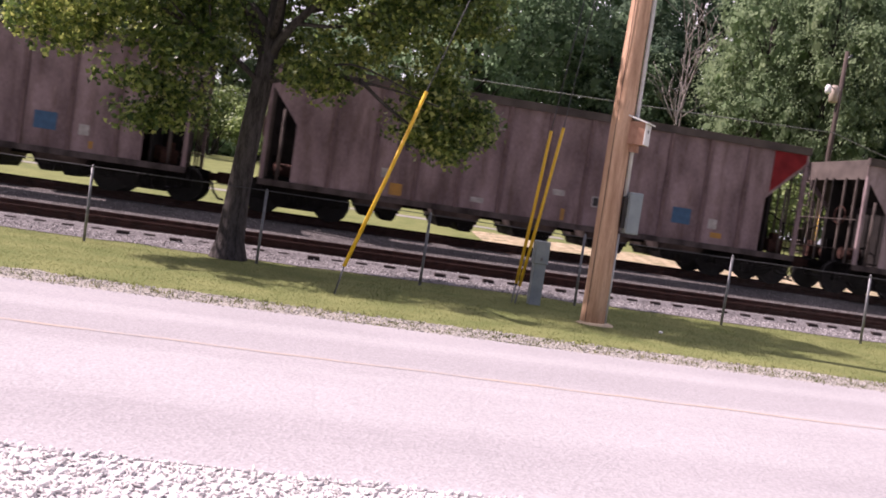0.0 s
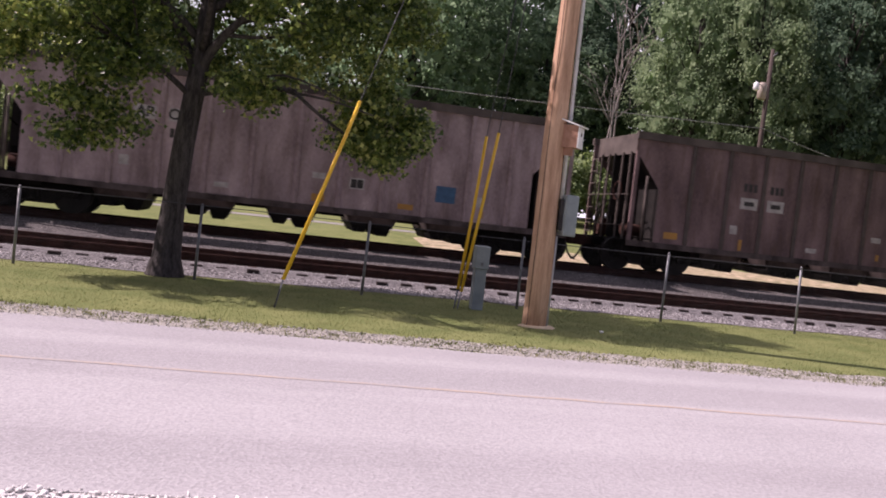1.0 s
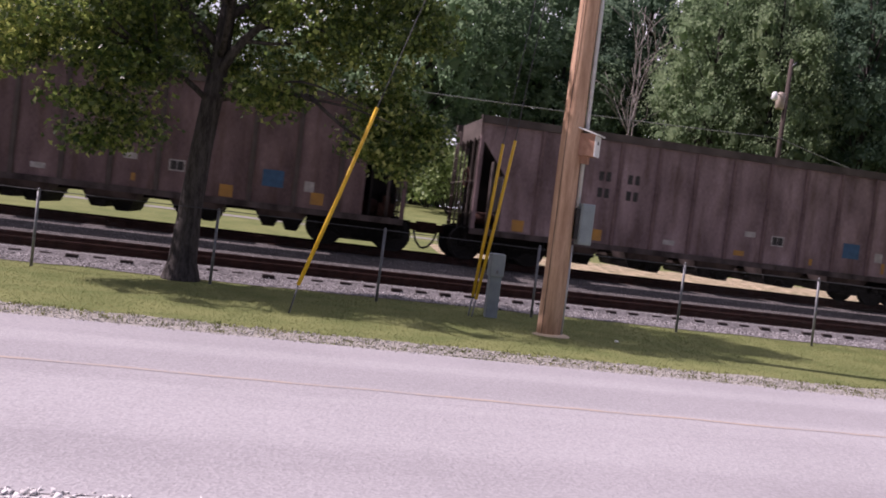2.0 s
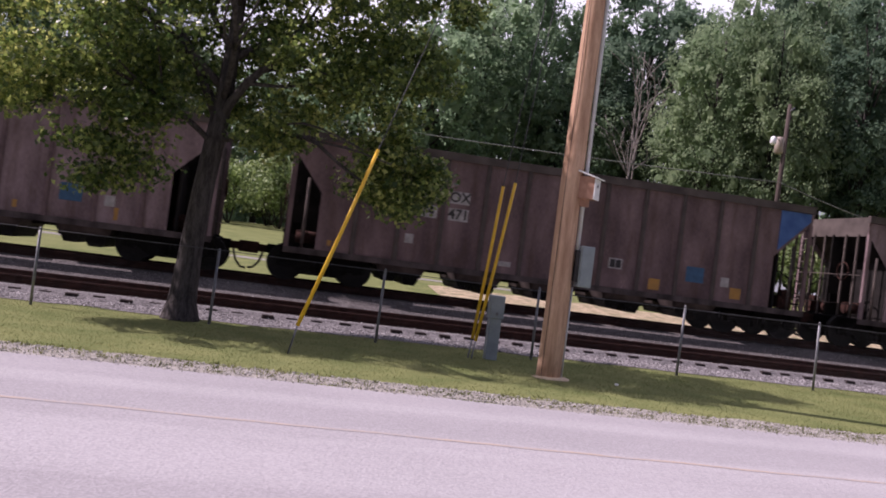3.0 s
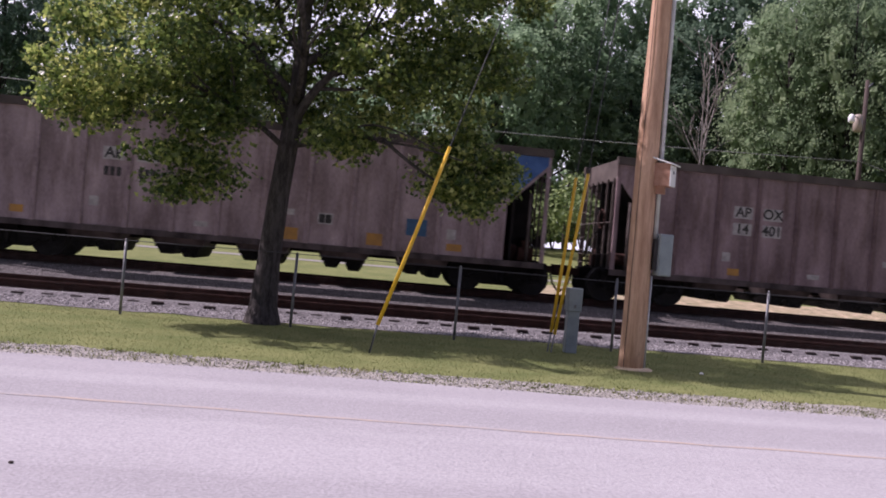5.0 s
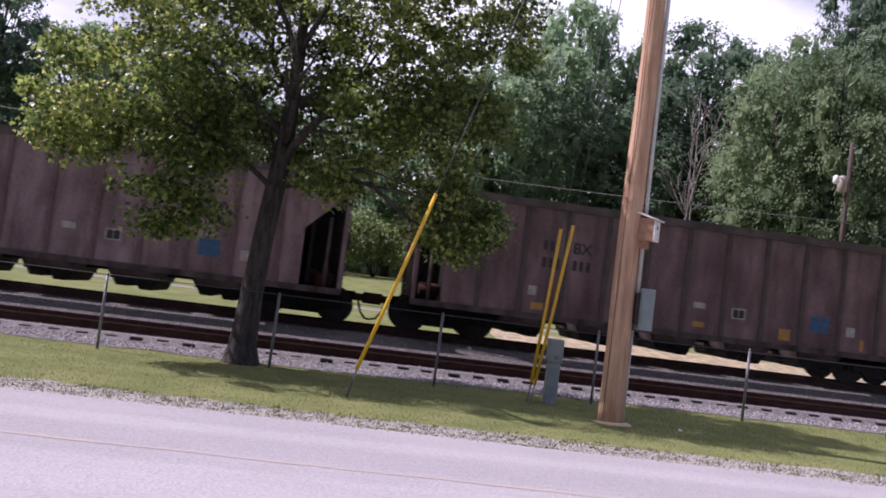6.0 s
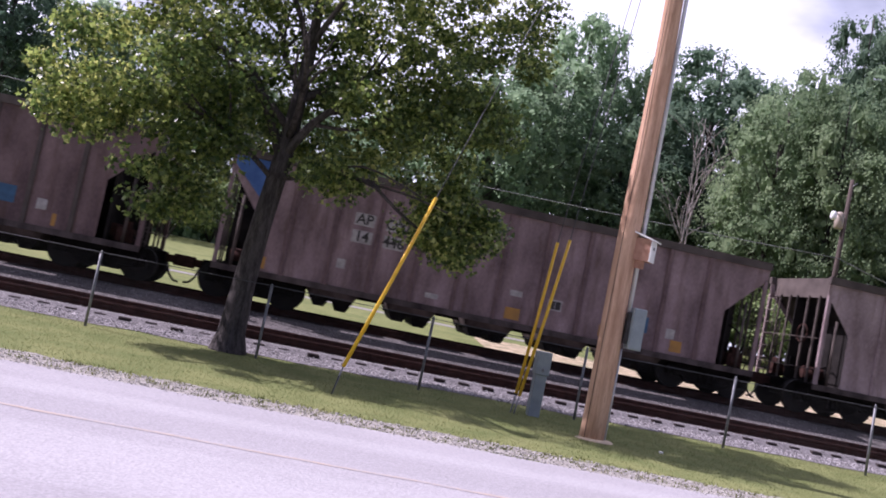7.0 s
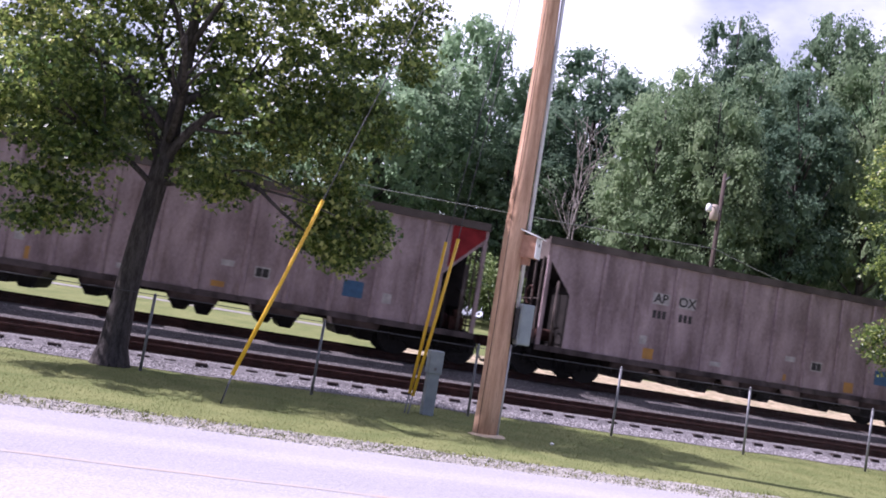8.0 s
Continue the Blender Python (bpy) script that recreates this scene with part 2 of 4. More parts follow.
M_INK = mat("black_lettering", (0.03, 0.028, 0.028), (0.06, 0.055, 0.055), 8.0, 0.7, 0, 0)
M_LAMP = mat("lamp_glass", (0.75, 0.76, 0.78), (0.85, 0.86, 0.88), 5.0, 0.2, 0, 0)
M_TRANSFORMER = mat("tan_enamel", (0.28, 0.23, 0.19), (0.40, 0.34, 0.29), 5.0, 0.5, 0, 0)
M_OLD_POLE = mat("grey_pole_wood", (0.055, 0.043, 0.04), (0.12, 0.095, 0.085), 4.0, 0.9, bump=0.4, stretch=(5, 5, 0.4))
M_DUST = mat("tan_soil", (0.45, 0.36, 0.24), (0.60, 0.50, 0.36), 4.0, 0.95, bump=0.6, fine=30)


# ---- building tools ----
def box(bm, x0, x1, y0, y1, z0, z1, m=None):
    v = [bm.verts.new((x, y, z)) for x in (x0, x1) for y in (y0, y1) for z in (z0, z1)]
    if m is not None:
        for q in v:
            q.co = m @ q.co
    for f in ((0, 1, 3, 2), (4, 6, 7, 5), (0, 4, 5, 1), (2, 3, 7, 6), (0, 2, 6, 4), (1, 5, 7, 3)):
        bm.faces.new([v[i] for i in f])
    return bm


def prism(bm, outline, y0, y1):
    """An outline in x and z, drawn out along y."""
    a = [bm.verts.new((x, y0, z)) for x, z in outline]
    b = [bm.verts.new((x, y1, z)) for x, z in outline]
    bm.faces.new(a)
    bm.faces.new(b[::-1])
    n = len(a)
    for i in range(n):
        bm.faces.new((a[i], b[i], b[(i + 1) % n], a[(i + 1) % n]))
    return bm


def tube(bm, points, radii, sides=8):
    """A tapered tube through points, closed at both ends."""
    rings = []
    points = [Vector(p) for p in points]
    for i, p in enumerate(points):
        d = (points[min(i + 1, len(points) - 1)] - points[max(i - 1, 0)]).normalized()
        u = d.cross(Vector((0, 1, 0.13))).normalized()
        w = d.cross(u)
        r = radii[i] if isinstance(radii, (list, tuple)) else radii
        rings.append([bm.verts.new(p + (u * math.cos(k) + w * math.sin(k)) * r) for k in (2 * math.pi * j / sides for j in range(sides))])
    for a, b in zip(rings, rings[1:]):
        for j in range(sides):
            f = bm.faces.new((a[j], a[(j + 1) % sides], b[(j + 1) % sides], b[j]))
            f.smooth = True
    bm.faces.new(rings[0][::-1])
    bm.faces.new(rings[-1])
    return bm


def finish(bm, name, material):
    bmesh.ops.recalc_face_normals(bm, faces=bm.faces)
    me = bpy.data.meshes.new(name)
    bm.to_mesh(me)
    bm.free()
    me.materials.append(material)
    return me


def part(name, bm, material, parent=None, label="", bevel=0.0):
    if bevel:
        bmesh.ops.remove_doubles(bm, verts=bm.verts, dist=1e-5)
        bmesh.ops.bevel(bm, geom=bm.edges[:], offset=bevel, segments=1, affect="EDGES")
    ob = new(name, finish(bm, name, material))
    ob.parent = parent
    if label:
        tagged(ob, label)
    return ob


def shared(name, me, parent, m=None, label=""):
    ob = new(name, me)
    ob.parent = parent
    if m is not None:
        ob.matrix_basis = m
    if label:
        tagged(ob, label)
    return ob


def B():
    return bmesh.new()


def scattered(name, places, turns, shape, faces, sizes, material):
    """Many small rigid pieces in one mesh: shape is one piece's points, faces its faces."""
    shape = np.array(shape, float)
    n, k = len(places), len(shape)
    pts = np.einsum("nij,kj->nki", turns, shape) * np.asarray(sizes)[:, None, None] + places[:, None]
    me = bpy.data.meshes.new(name)
    idx = (np.arange(n) * k)[:, None, None]
    size = len(faces[0])
    fa = (np.array(faces)[None] + idx).reshape(-1, size)
    me.vertices.add(n * k)
    me.vertices.foreach_set("co", pts.astype(np.float32).ravel())
    me.loops.add(fa.size)
    me.loops.foreach_set("vertex_index", fa.astype(np.int32).ravel())
    me.polygons.add(len(fa))
    me.polygons.foreach_set("loop_start", np.arange(0, fa.size, size, dtype=np.int32))
    me.update(calc_edges=True)
    me.materials.append(material)
    return me


def turns_of(rng, n, flat=0.0):
    """Random turns; flat nearer 1 keeps the piece's z upright."""
    q = rng.normal(size=(n, 4))
    q[:, 1:3] *= 1 - flat
    q /= np.linalg.norm(q, axis=1)[:, None]
    w, x, y, z = q.T
    return np.stack([1 - 2 * (y * y + z * z), 2 * (x * y - z * w), 2 * (x * z + y * w), 2 * (x * y + z * w), 1 - 2 * (x * x + z * z), 2 * (y * z - x * w),
                     2 * (x * z - y * w), 2 * (y * z + x * w), 1 - 2 * (x * x + y * y)], 1).reshape(-1, 3, 3)


STONE = [(1, 0, 0), (-0.9, 0.2, 0), (0.1, 0.8, 0.1), (0, -0.9, -0.1), (0.2, 0.1, 0.6), (-0.1, 0, -0.6)]
STONE_FACES = [(0, 2, 4), (2, 1, 4), (1, 3, 4), (3, 0, 4), (2, 0, 5), (1, 2, 5), (3, 1, 5), (0, 3, 5)]

# ---- the ground ----
ROAD_NEAR, ROAD_MID, ROAD_FAR = 4.78, 8.12, 10.55
ROAD_SLANT = -0.04
FENCE_Y = 16.06
NEAR_RAIL, FAR_RAIL = 18.16, 23.0
GAUGE = 1.50


def ground_height(y):
    """Height of the ground along the way from the road to the woods."""
    steps = ((-3000, 0.0), (16.1, 0.0), (17.50, 0.045), (17.60, 0.09), (17.70, 0.150), (20.2, 0.150), (22.3, 0.46), (24.9, 0.46), (26.2, 0.5), (48, 2.15), (60, 2.5), (3000, 2.5))
    return float(np.interp(y, [s[0] for s in steps], [s[1] for s in steps]))


def strip(name, ys, x0, x1, nx, material, lift, wobble=0.0, seed=0, slant=0.0):
    """A sheet along the road that follows the ground; wobble frays its long edges."""
    bm = B()
    rng = random.Random(seed)
    xs = [x0 + (x1 - x0) * i / nx for i in range(nx + 1)]
    grid = []
    for j, y in enumerate(ys):
        edge = wobble if j in (0, len(ys) - 1) else 0
        row = []
        for x in xs:
            yy = y + edge * (noise.noise((x * 1.3, y, seed)) + 0.6 * noise.noise((x * 5.1, y, seed + 3)))
            yy += slant * (x + 2)
            row.append(bm.verts.new((x, yy, ground_height(yy) + lift)))
        grid.append(row)
    for a, b in zip(grid, grid[1:]):
        for i in range(nx):
            bm.faces.new((a[i], a[i + 1], b[i + 1], b[i]))
    return part(name, bm, material)


tagged(strip("ground", [-3000, -60, -10, 0, 5, 10, 13, 16.1, 17.50, 17.60, 17.70, 20.2, 22.3, 24.9, 26.2, 33, 48, 60, 200, 3000], -3000, 3000, 40, M_LAWN, 0.0),
       "green mown grass reaching the woods", "ground", kind="structure")
tagged(strip("road", [ROAD_NEAR, 6.5, ROAD_MID, 9.5, ROAD_FAR], -120, 120, 480, M_ROAD, 0.012, 0.05, 1, ROAD_SLANT), "sun-bleached grey asphalt road with faint wheel tracks", "road", kind="structure")
tagged(strip("road_line", [ROAD_MID - 0.05, ROAD_MID, ROAD_MID + 0.02], -60, 60, 700, M_YELLOW_LINE, 0.0155, 0.03, 2, ROAD_SLANT), "faded yellow centre line on the asphalt", "road marking", kind="structure")
tagged(strip("shoulder_near", [1.6, 3.0, ROAD_NEAR + 0.06], -60, 60, 300, M_SHOULDER, 0.007, 0.12, 3, ROAD_SLANT), "white crushed gravel shoulder beside the road", "gravel", kind="structure")
tagged(strip("shoulder_far", [ROAD_FAR - 0.06, 10.9, 11.38], -60, 60, 500, M_VERGE_BED, 0.006, 0.3, 4, ROAD_SLANT), "pale gravel edge between road and grass", "gravel", kind="structure")
tagged(strip("ballast_near", [16.55, 17.50, 17.60, 17.70, 18.9, 20.2, 20.75], -160, 160, 500, M_BALLAST, 0.012, 0.16, 5), "pale grey crushed stone ballast under the empty track", "ballast", kind="structure")
tagged(strip("ballast_far", [20.6, 21.3, 22.3, 23.7, 24.9, 25.4], -160, 160, 500, M_COAL_SHADE_BALLAST, 0.018, 0.16, 15), "coal-dusted ballast under the busy track, darkened for the train's shade", "ballast", kind="structure")
tagged(strip("dirt_strip", [25.7, 26.2, 28.0, 29.6], 5.2, 70, 300, M_SAND, 0.012, 0.45, 6), "bare sandy dirt strip beyond the tracks", "dirt", kind="structure")
tagged(strip("path", [30.9, 31.5], -60, 9, 100, M_VERGE, 0.012, 0.1, 7), "pale gravel path across the far lawn", "path", kind="structure")


# ---- the tracks ----
def track(first_rail, base):
    """Two rails on ties; base is the height of the ties' top."""
    top = tagged(new("railway_track"), "rusty steel rails on dark wooden ties in ballast", "railway track", group="tracks", kind="structure")
    top.location = (0, first_rail + GAUGE / 2, base)
    rail = [(-0.075, 0), (0.075, 0), (0.075, 0.018), (0.012, 0.04), (0.012, 0.13), (0.036, 0.145), (0.036, 0.185), (-0.036, 0.185), (-0.036, 0.145), (-0.012, 0.13), (-0.012, 0.04), (-0.075, 0.018)]
    for y in (-GAUGE / 2, GAUGE / 2):
        bm = B()
        a = [bm.verts.new((-160, y + p, q)) for p, q in rail]
        b = [bm.verts.new((160, y + p, q)) for p, q in rail]
        for i in range(len(a)):
            bm.faces.new((a[i], b[i], b[(i + 1) % len(a)], a[(i + 1) % len(a)]))
        part("rail", bm, M_RUST, top)
    bm = box(B(), -0.115, 0.115, -1.33, 1.33, -0.16, 0)
    bmesh.ops.bevel(bm, geom=bm.edges[:], offset=0.012, segments=1, affect="EDGES")
    tie = finish(bm, "tie", M_TIE)
    plate = finish(box(B(), -0.09, 0.09, -0.17, 0.17, 0.0, 0.014), "tie_plate", M_RUST)
    rng = random.Random(5)
    for i in range(-28, 50):
        t = shared("tie", tie, top, pose(i * 0.52 + rng.uniform(-0.03, 0.03), rng.uniform(-0.05, 0.05), rng.uniform(-0.012, 0.01), 0, 0, rng.uniform(-1.5, 1.5)))
        for y in (-GAUGE / 2, GAUGE / 2):
            shared("tie_plate", plate, t, pose(0, y, 0.001))
    return top


track(NEAR_RAIL, 0.147)
track(FAR_RAIL, 0.478)


# ---- the train ----
PITCH, SPEED, FIRST = 16.15, 20.95, 13.71
RAIL_TOP, TRACK_Y = 0.65, FAR_RAIL + GAUGE / 2
HALF, SIDE_LOW, SIDE_TOP = 1.6, 0.86, 3.81
MESHES = {}


def once(key, make, material):
    if key not in MESHES:
        MESHES[key] = finish(make(), key, material)
    return MESHES[key]


def side_sheet():
    bm = B()
    prism(bm, [(-6.42, SIDE_LOW), (6.12, SIDE_LOW), (6.12, 2.3), (7.2, 3.35), (7.2, SIDE_TOP), (-7.2, SIDE_TOP), (-7.2, 3.3), (-6.42, 2.3)], 0, 0.012)
    return bm


def rib():
    bm = prism(B(), [(-0.06, SIDE_LOW), (0.06, SIDE_LOW), (0.06, SIDE_TOP - 0.2), (-0.06, SIDE_TOP - 0.2)], -0.055, 0.0)
    bmesh.ops.bevel(bm, geom=[e for e in bm.edges if abs(e.verts[0].co.z - e.verts[1].co.z) > 1], offset=0.02, segments=1, affect="EDGES")
    return bm


def wheel_profile():
    bm = B()
    n, rings = 28, [(-0.07, 0.20), (-0.065, 0.40), (-0.07, 0.457), (0.04, 0.457), (0.045, 0.482), (0.07, 0.482), (0.07, 0.38), (0.03, 0.20)]
    loops = [[bm.verts.new((r * math.cos(2 * math.pi * k / n), y, r * math.sin(2 * math.pi * k / n))) for k in range(n)] for y, r in rings]
    for a, b in zip(loops, loops[1:]):
        for k in range(n):
            bm.faces.new((a[k], a[(k + 1) % n], b[(k + 1) % n], b[k]))
    bm.faces.new(loops[0])
    bm.faces.new(loops[-1][::-1])
    return bm


def side_frame():
    bm = B()
    prism(bm, [(-1.12, 0.36), (-1.12, 0.62), (-0.8, 0.66), (-0.45, 0.80), (0.45, 0.80), (0.8, 0.66), (1.12, 0.62), (1.12, 0.36), (0.72, 0.38), (0.5, 0.20), (-0.5, 0.20), (-0.72, 0.38)], -0.09, 0.09)
    for x in (-0.89, 0.89):
        tube(bm, [(x, -0.16, 0.457), (x, 0, 0.457)], 0.12, 12)
    for x in (-0.17, 0, 0.17):
        tube(bm, [(x, -0.1, 0.27), (x, -0.1, 0.56)], 0.065, 8)
    return bm


def pod():
    """A discharge hopper under the car: its sloping sides."""
    bm = B()
    a = [bm.verts.new(v) for v in ((-0.74, -1.32, 0.86), (0.74, -1.32, 0.86), (0.74, 1.32, 0.86), (-0.74, 1.32, 0.86))]
    b = [bm.verts.new(v) for v in ((-0.58, -1.12, 0.54), (0.58, -1.12, 0.54), (0.58, 1.12, 0.54), (-0.58, 1.12, 0.54))]
    for i in range(4):
        bm.faces.new((a[i], a[(i + 1) % 4], b[(i + 1) % 4], b[i]))
    bm.faces.new(a)
    bm.faces.new(b[::-1])
    return bm


def pod_gates():
    """The two door chutes and the crossbar below a discharge hopper."""
    bm = B()
    for x, low, wide in ((-0.29, 0.30, 0.14), (0.29, 0.25, 0.14)):
        prism(bm, [(x - wide - 0.11, 0.56), (x + wide + 0.11, 0.56), (x + wide + 0.07, low + 0.12), (x + wide, low), (x - wide, low), (x - wide - 0.07, low + 0.12)], -1.1, 1.1)
    box(bm, -0.56, 0.56, -1.2, -1.13, 0.46, 0.54)
    box(bm, -0.56, 0.56, 1.13, 1.2, 0.46, 0.54)
    return bm


def end_gear():
    """The end platform and what stands on it, for the end at +x."""
    bm = B()
    box(bm, 7.05, 7.25, -1.5, 1.5, 0.55, 0.86)
    box(bm, 6.4, 7.3, -1.52, 1.52, 0.82, 0.87)
    return bm


def bars(points, r):
    bm = B()
    for a, b in points:
        tube(bm, [a, b], r, 6)
    return bm


def lettering(text, size, parent, x, y, z):
    cu = bpy.data.curves.new("lettering", "FONT")
    cu.body, cu.size, cu.align_x, cu.align_y, cu.extrude = text, size, "CENTER", "CENTER", 0.002
    cu.offset = 0.008
    cu.materials.append(M_INK)
    ob = new("lettering", cu)
    ob.parent = parent
    ob.matrix_basis = pose(x, y, z, 90, 0, 0)
    return ob


# The ribs' shadow side is put into a darker tone, save on pale cars.
RIB_TONE = {"": M_CAR_DARK, "_pale": M_CAR_PALE, "_dark": M_CAR_TOP}


def hopper_car(label, paint, shade):
    car = tagged(new("hopper_car"), label, "railway car", group="cars of the freight train")
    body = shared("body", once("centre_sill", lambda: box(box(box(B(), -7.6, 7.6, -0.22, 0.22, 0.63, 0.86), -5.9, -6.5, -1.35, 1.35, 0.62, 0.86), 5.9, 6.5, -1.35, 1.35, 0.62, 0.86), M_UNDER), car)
    for s in (-1, 1):
        turn = pose(0, s * HALF, 0, 0, 0, 0 if s < 0 else 180)
        sh = shared("side_panel", once("side_sheet" + shade, side_sheet, paint), car, turn)
        for i in range(11):
            shared("rib", once("rib" + shade, rib, RIB_TONE[shade]), sh, pose(-5.5 + 1.1 * i, 0, 0))
        shared("top_chord", once("top_chord", lambda: box(B(), -7.22, 7.22, -0.07, 0.06, SIDE_TOP - 0.2, SIDE_TOP), M_CAR_TOP), sh)
        shared("side_sill", once("side_sill", lambda: box(B(), -7.2, 7.2, -0.05, 0.04, SIDE_LOW - 0.14, SIDE_LOW + 0.01), M_CHUTE), sh)
        for e in (-1, 1):
            shared("corner_post", once("corner_post" + shade, lambda: box(B(), -0.05, 0.05, -0.03, 0.05, 0.86, 3.3), paint), sh, pose(e * 7.14, 0, 0))
    for i in range(5):
        chute = shared("discharge_hopper", once("pod", pod, M_CHUTE), car, pose(-4.14 + 2.07 * i, 0, 0))
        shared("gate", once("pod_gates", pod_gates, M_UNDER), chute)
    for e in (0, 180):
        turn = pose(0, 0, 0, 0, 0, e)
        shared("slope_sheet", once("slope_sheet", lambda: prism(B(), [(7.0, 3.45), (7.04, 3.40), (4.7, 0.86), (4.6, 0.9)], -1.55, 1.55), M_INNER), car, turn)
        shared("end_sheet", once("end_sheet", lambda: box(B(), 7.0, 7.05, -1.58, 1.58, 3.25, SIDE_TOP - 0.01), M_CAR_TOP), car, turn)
        # Added sheets, black in place of the shade inside the open car end.
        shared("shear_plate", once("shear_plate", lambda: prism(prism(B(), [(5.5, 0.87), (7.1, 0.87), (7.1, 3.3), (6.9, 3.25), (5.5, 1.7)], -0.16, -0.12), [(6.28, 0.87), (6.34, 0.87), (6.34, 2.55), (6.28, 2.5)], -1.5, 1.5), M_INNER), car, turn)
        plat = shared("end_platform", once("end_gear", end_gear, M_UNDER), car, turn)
        for y in (-1.05, -0.5, 0.5, 1.05):
            shared("end_post", once("end_post", lambda: box(B(), -0.024, 0.024, -0.03, 0.03, 0.86, 3.3), M_CAR_TOP), plat, pose(7.1, y, 0))
        shared("ladder", once("ladder", lambda: bars([((7.2, -1.52, 0.8), (7.2, -1.52, 3.6)), ((7.2, -1.1, 0.8), (7.2, -1.1, 3.6))] + [((7.2, -1.52, 1.0 + 0.36 * k), (7.2, -1.1, 1.0 + 0.36 * k)) for k in range(7)], 0.016), M_CAR_TOP), plat)
        for s in (-1, 1):
            shared("brace", once("brace", lambda: bars([((6.75, 0, 0.86), (6.75, 0, 2.65))], 0.04), M_CAR_TOP), plat, pose(0, s * 1.5, 0))
        shared("grab_rail", once("grab_rail", lambda: bars([((7.24, -1.5, 2.1), (7.24, 1.5, 2.1)), ((7.24, -1.5, 1.25), (7.24, 1.5, 1.25))], 0.014), M_CAR_TOP), plat)
        shared("brake_cylinder", once("brake_cylinder", lambda: tube(B(), [(6.2, 0.5, 1.15), (6.9, 0.5, 1.15)], 0.17, 12), M_RUST), plat)
        shared("air_reservoir", once("air_reservoir", lambda: tube(B(), [(6.4, -0.4, 1.1), (6.4, -0.45, 1.1), (6.4, -1.15, 1.1), (6.4, -1.2, 1.1)], [0.1, 0.22, 0.22, 0.1], 12), M_RUST), plat)
        shared("brake_valve", once("brake_valve", lambda: box(tube(B(), [(6.9, -0.2, 0.87), (6.9, -0.2, 1.4)], 0.06, 8), 6.78, 7.02, -0.34, -0.06, 1.2, 1.52), M_UNDER), plat)
        shared("brake_wheel", once("brake_wheel", lambda: tube(B(), [(7.27, 0.75 + 0.26 * math.cos(k * math.pi / 6), 2.2 + 0.26 * math.sin(k * math.pi / 6)) for k in range(13)], 0.018, 6), M_RUST), plat)
        shared("retainer_pipe", once("retainer_pipe", lambda: bars([((6.95, -1.3, 0.87), (6.95, -1.3, 1.7)), ((6.95, -1.3, 1.7), (6.95, -0.6, 1.95)), ((6.95, -0.6, 1.95), (6.95, 0.75, 2.2)), ((6.6, -1.35, 1.05), (7.2, -1.35, 1.05))], 0.022), M_UNDER), plat)
        shared("control_valve", once("control_valve", lambda: box(box(box(B(), 6.55, 6.95, -1.4, -1.08, 0.9, 1.24), 6.62, 6.88, -1.46, -1.4, 0.98, 1.16), 6.66, 6.84, -1.36, -1.12, 1.24, 1.42), M_RUST), plat)
        shared("sill_step", once("sill_step", lambda: bars([((6.75, -1.55, 0.84), (6.75, -1.55, 0.34)), ((7.15, -1.55, 0.84), (7.15, -1.55, 0.34)), ((6.75, -1.55, 0.34), (7.15, -1.55, 0.34)), ((6.75, -1.55, 0.58), (7.15, -1.55, 0.58))], 0.02), M_UNDER), plat)
        shared("coupler", once("coupler", lambda: box(box(B(), 7.3, 7.85, -0.11, 0.11, 0.62, 0.82), 7.82, 8.085, -0.19, 0.19, 0.57, 0.87), M_RUST), car, turn)
        shared("air_hose", once("air_hose", lambda: tube(B(), [(7.7, -0.3, 0.62), (7.78, -0.32, 0.35), (7.92, -0.3, 0.18), (8.05, -0.25, 0.16)], 0.03, 8), M_INK), car, turn)
    for e in (-1, 1):
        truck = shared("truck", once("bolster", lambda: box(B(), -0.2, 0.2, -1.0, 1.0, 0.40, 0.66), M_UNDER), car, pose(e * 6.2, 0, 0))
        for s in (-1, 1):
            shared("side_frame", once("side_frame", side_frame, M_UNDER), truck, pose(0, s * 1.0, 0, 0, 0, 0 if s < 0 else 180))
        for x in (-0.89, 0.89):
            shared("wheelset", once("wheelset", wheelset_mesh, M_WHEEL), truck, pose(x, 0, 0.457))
    return car


def wheelset_mesh():
    bm = tube(B(), [(0, -0.95, 0), (0, 0.95, 0)], 0.085, 10)
    for s in (-1, 1):
        w = wheel_profile()
        me = bpy.data.meshes.new("wheel_form")
        bmesh.ops.transform(w, matrix=pose(0, s * 0.76, 0, 0, 0, 0 if s < 0 else 180), verts=w.verts)
        w.to_mesh(me)
        w.free()
        bm.from_mesh(me)
        bpy.data.meshes.remove(me)
    return bm


def plate(x, z, w, h, y=-0.006):
    return box(B(), x - w / 2, x + w / 2, y - 0.004, 0.0, z - h / 2, z + h / 2)


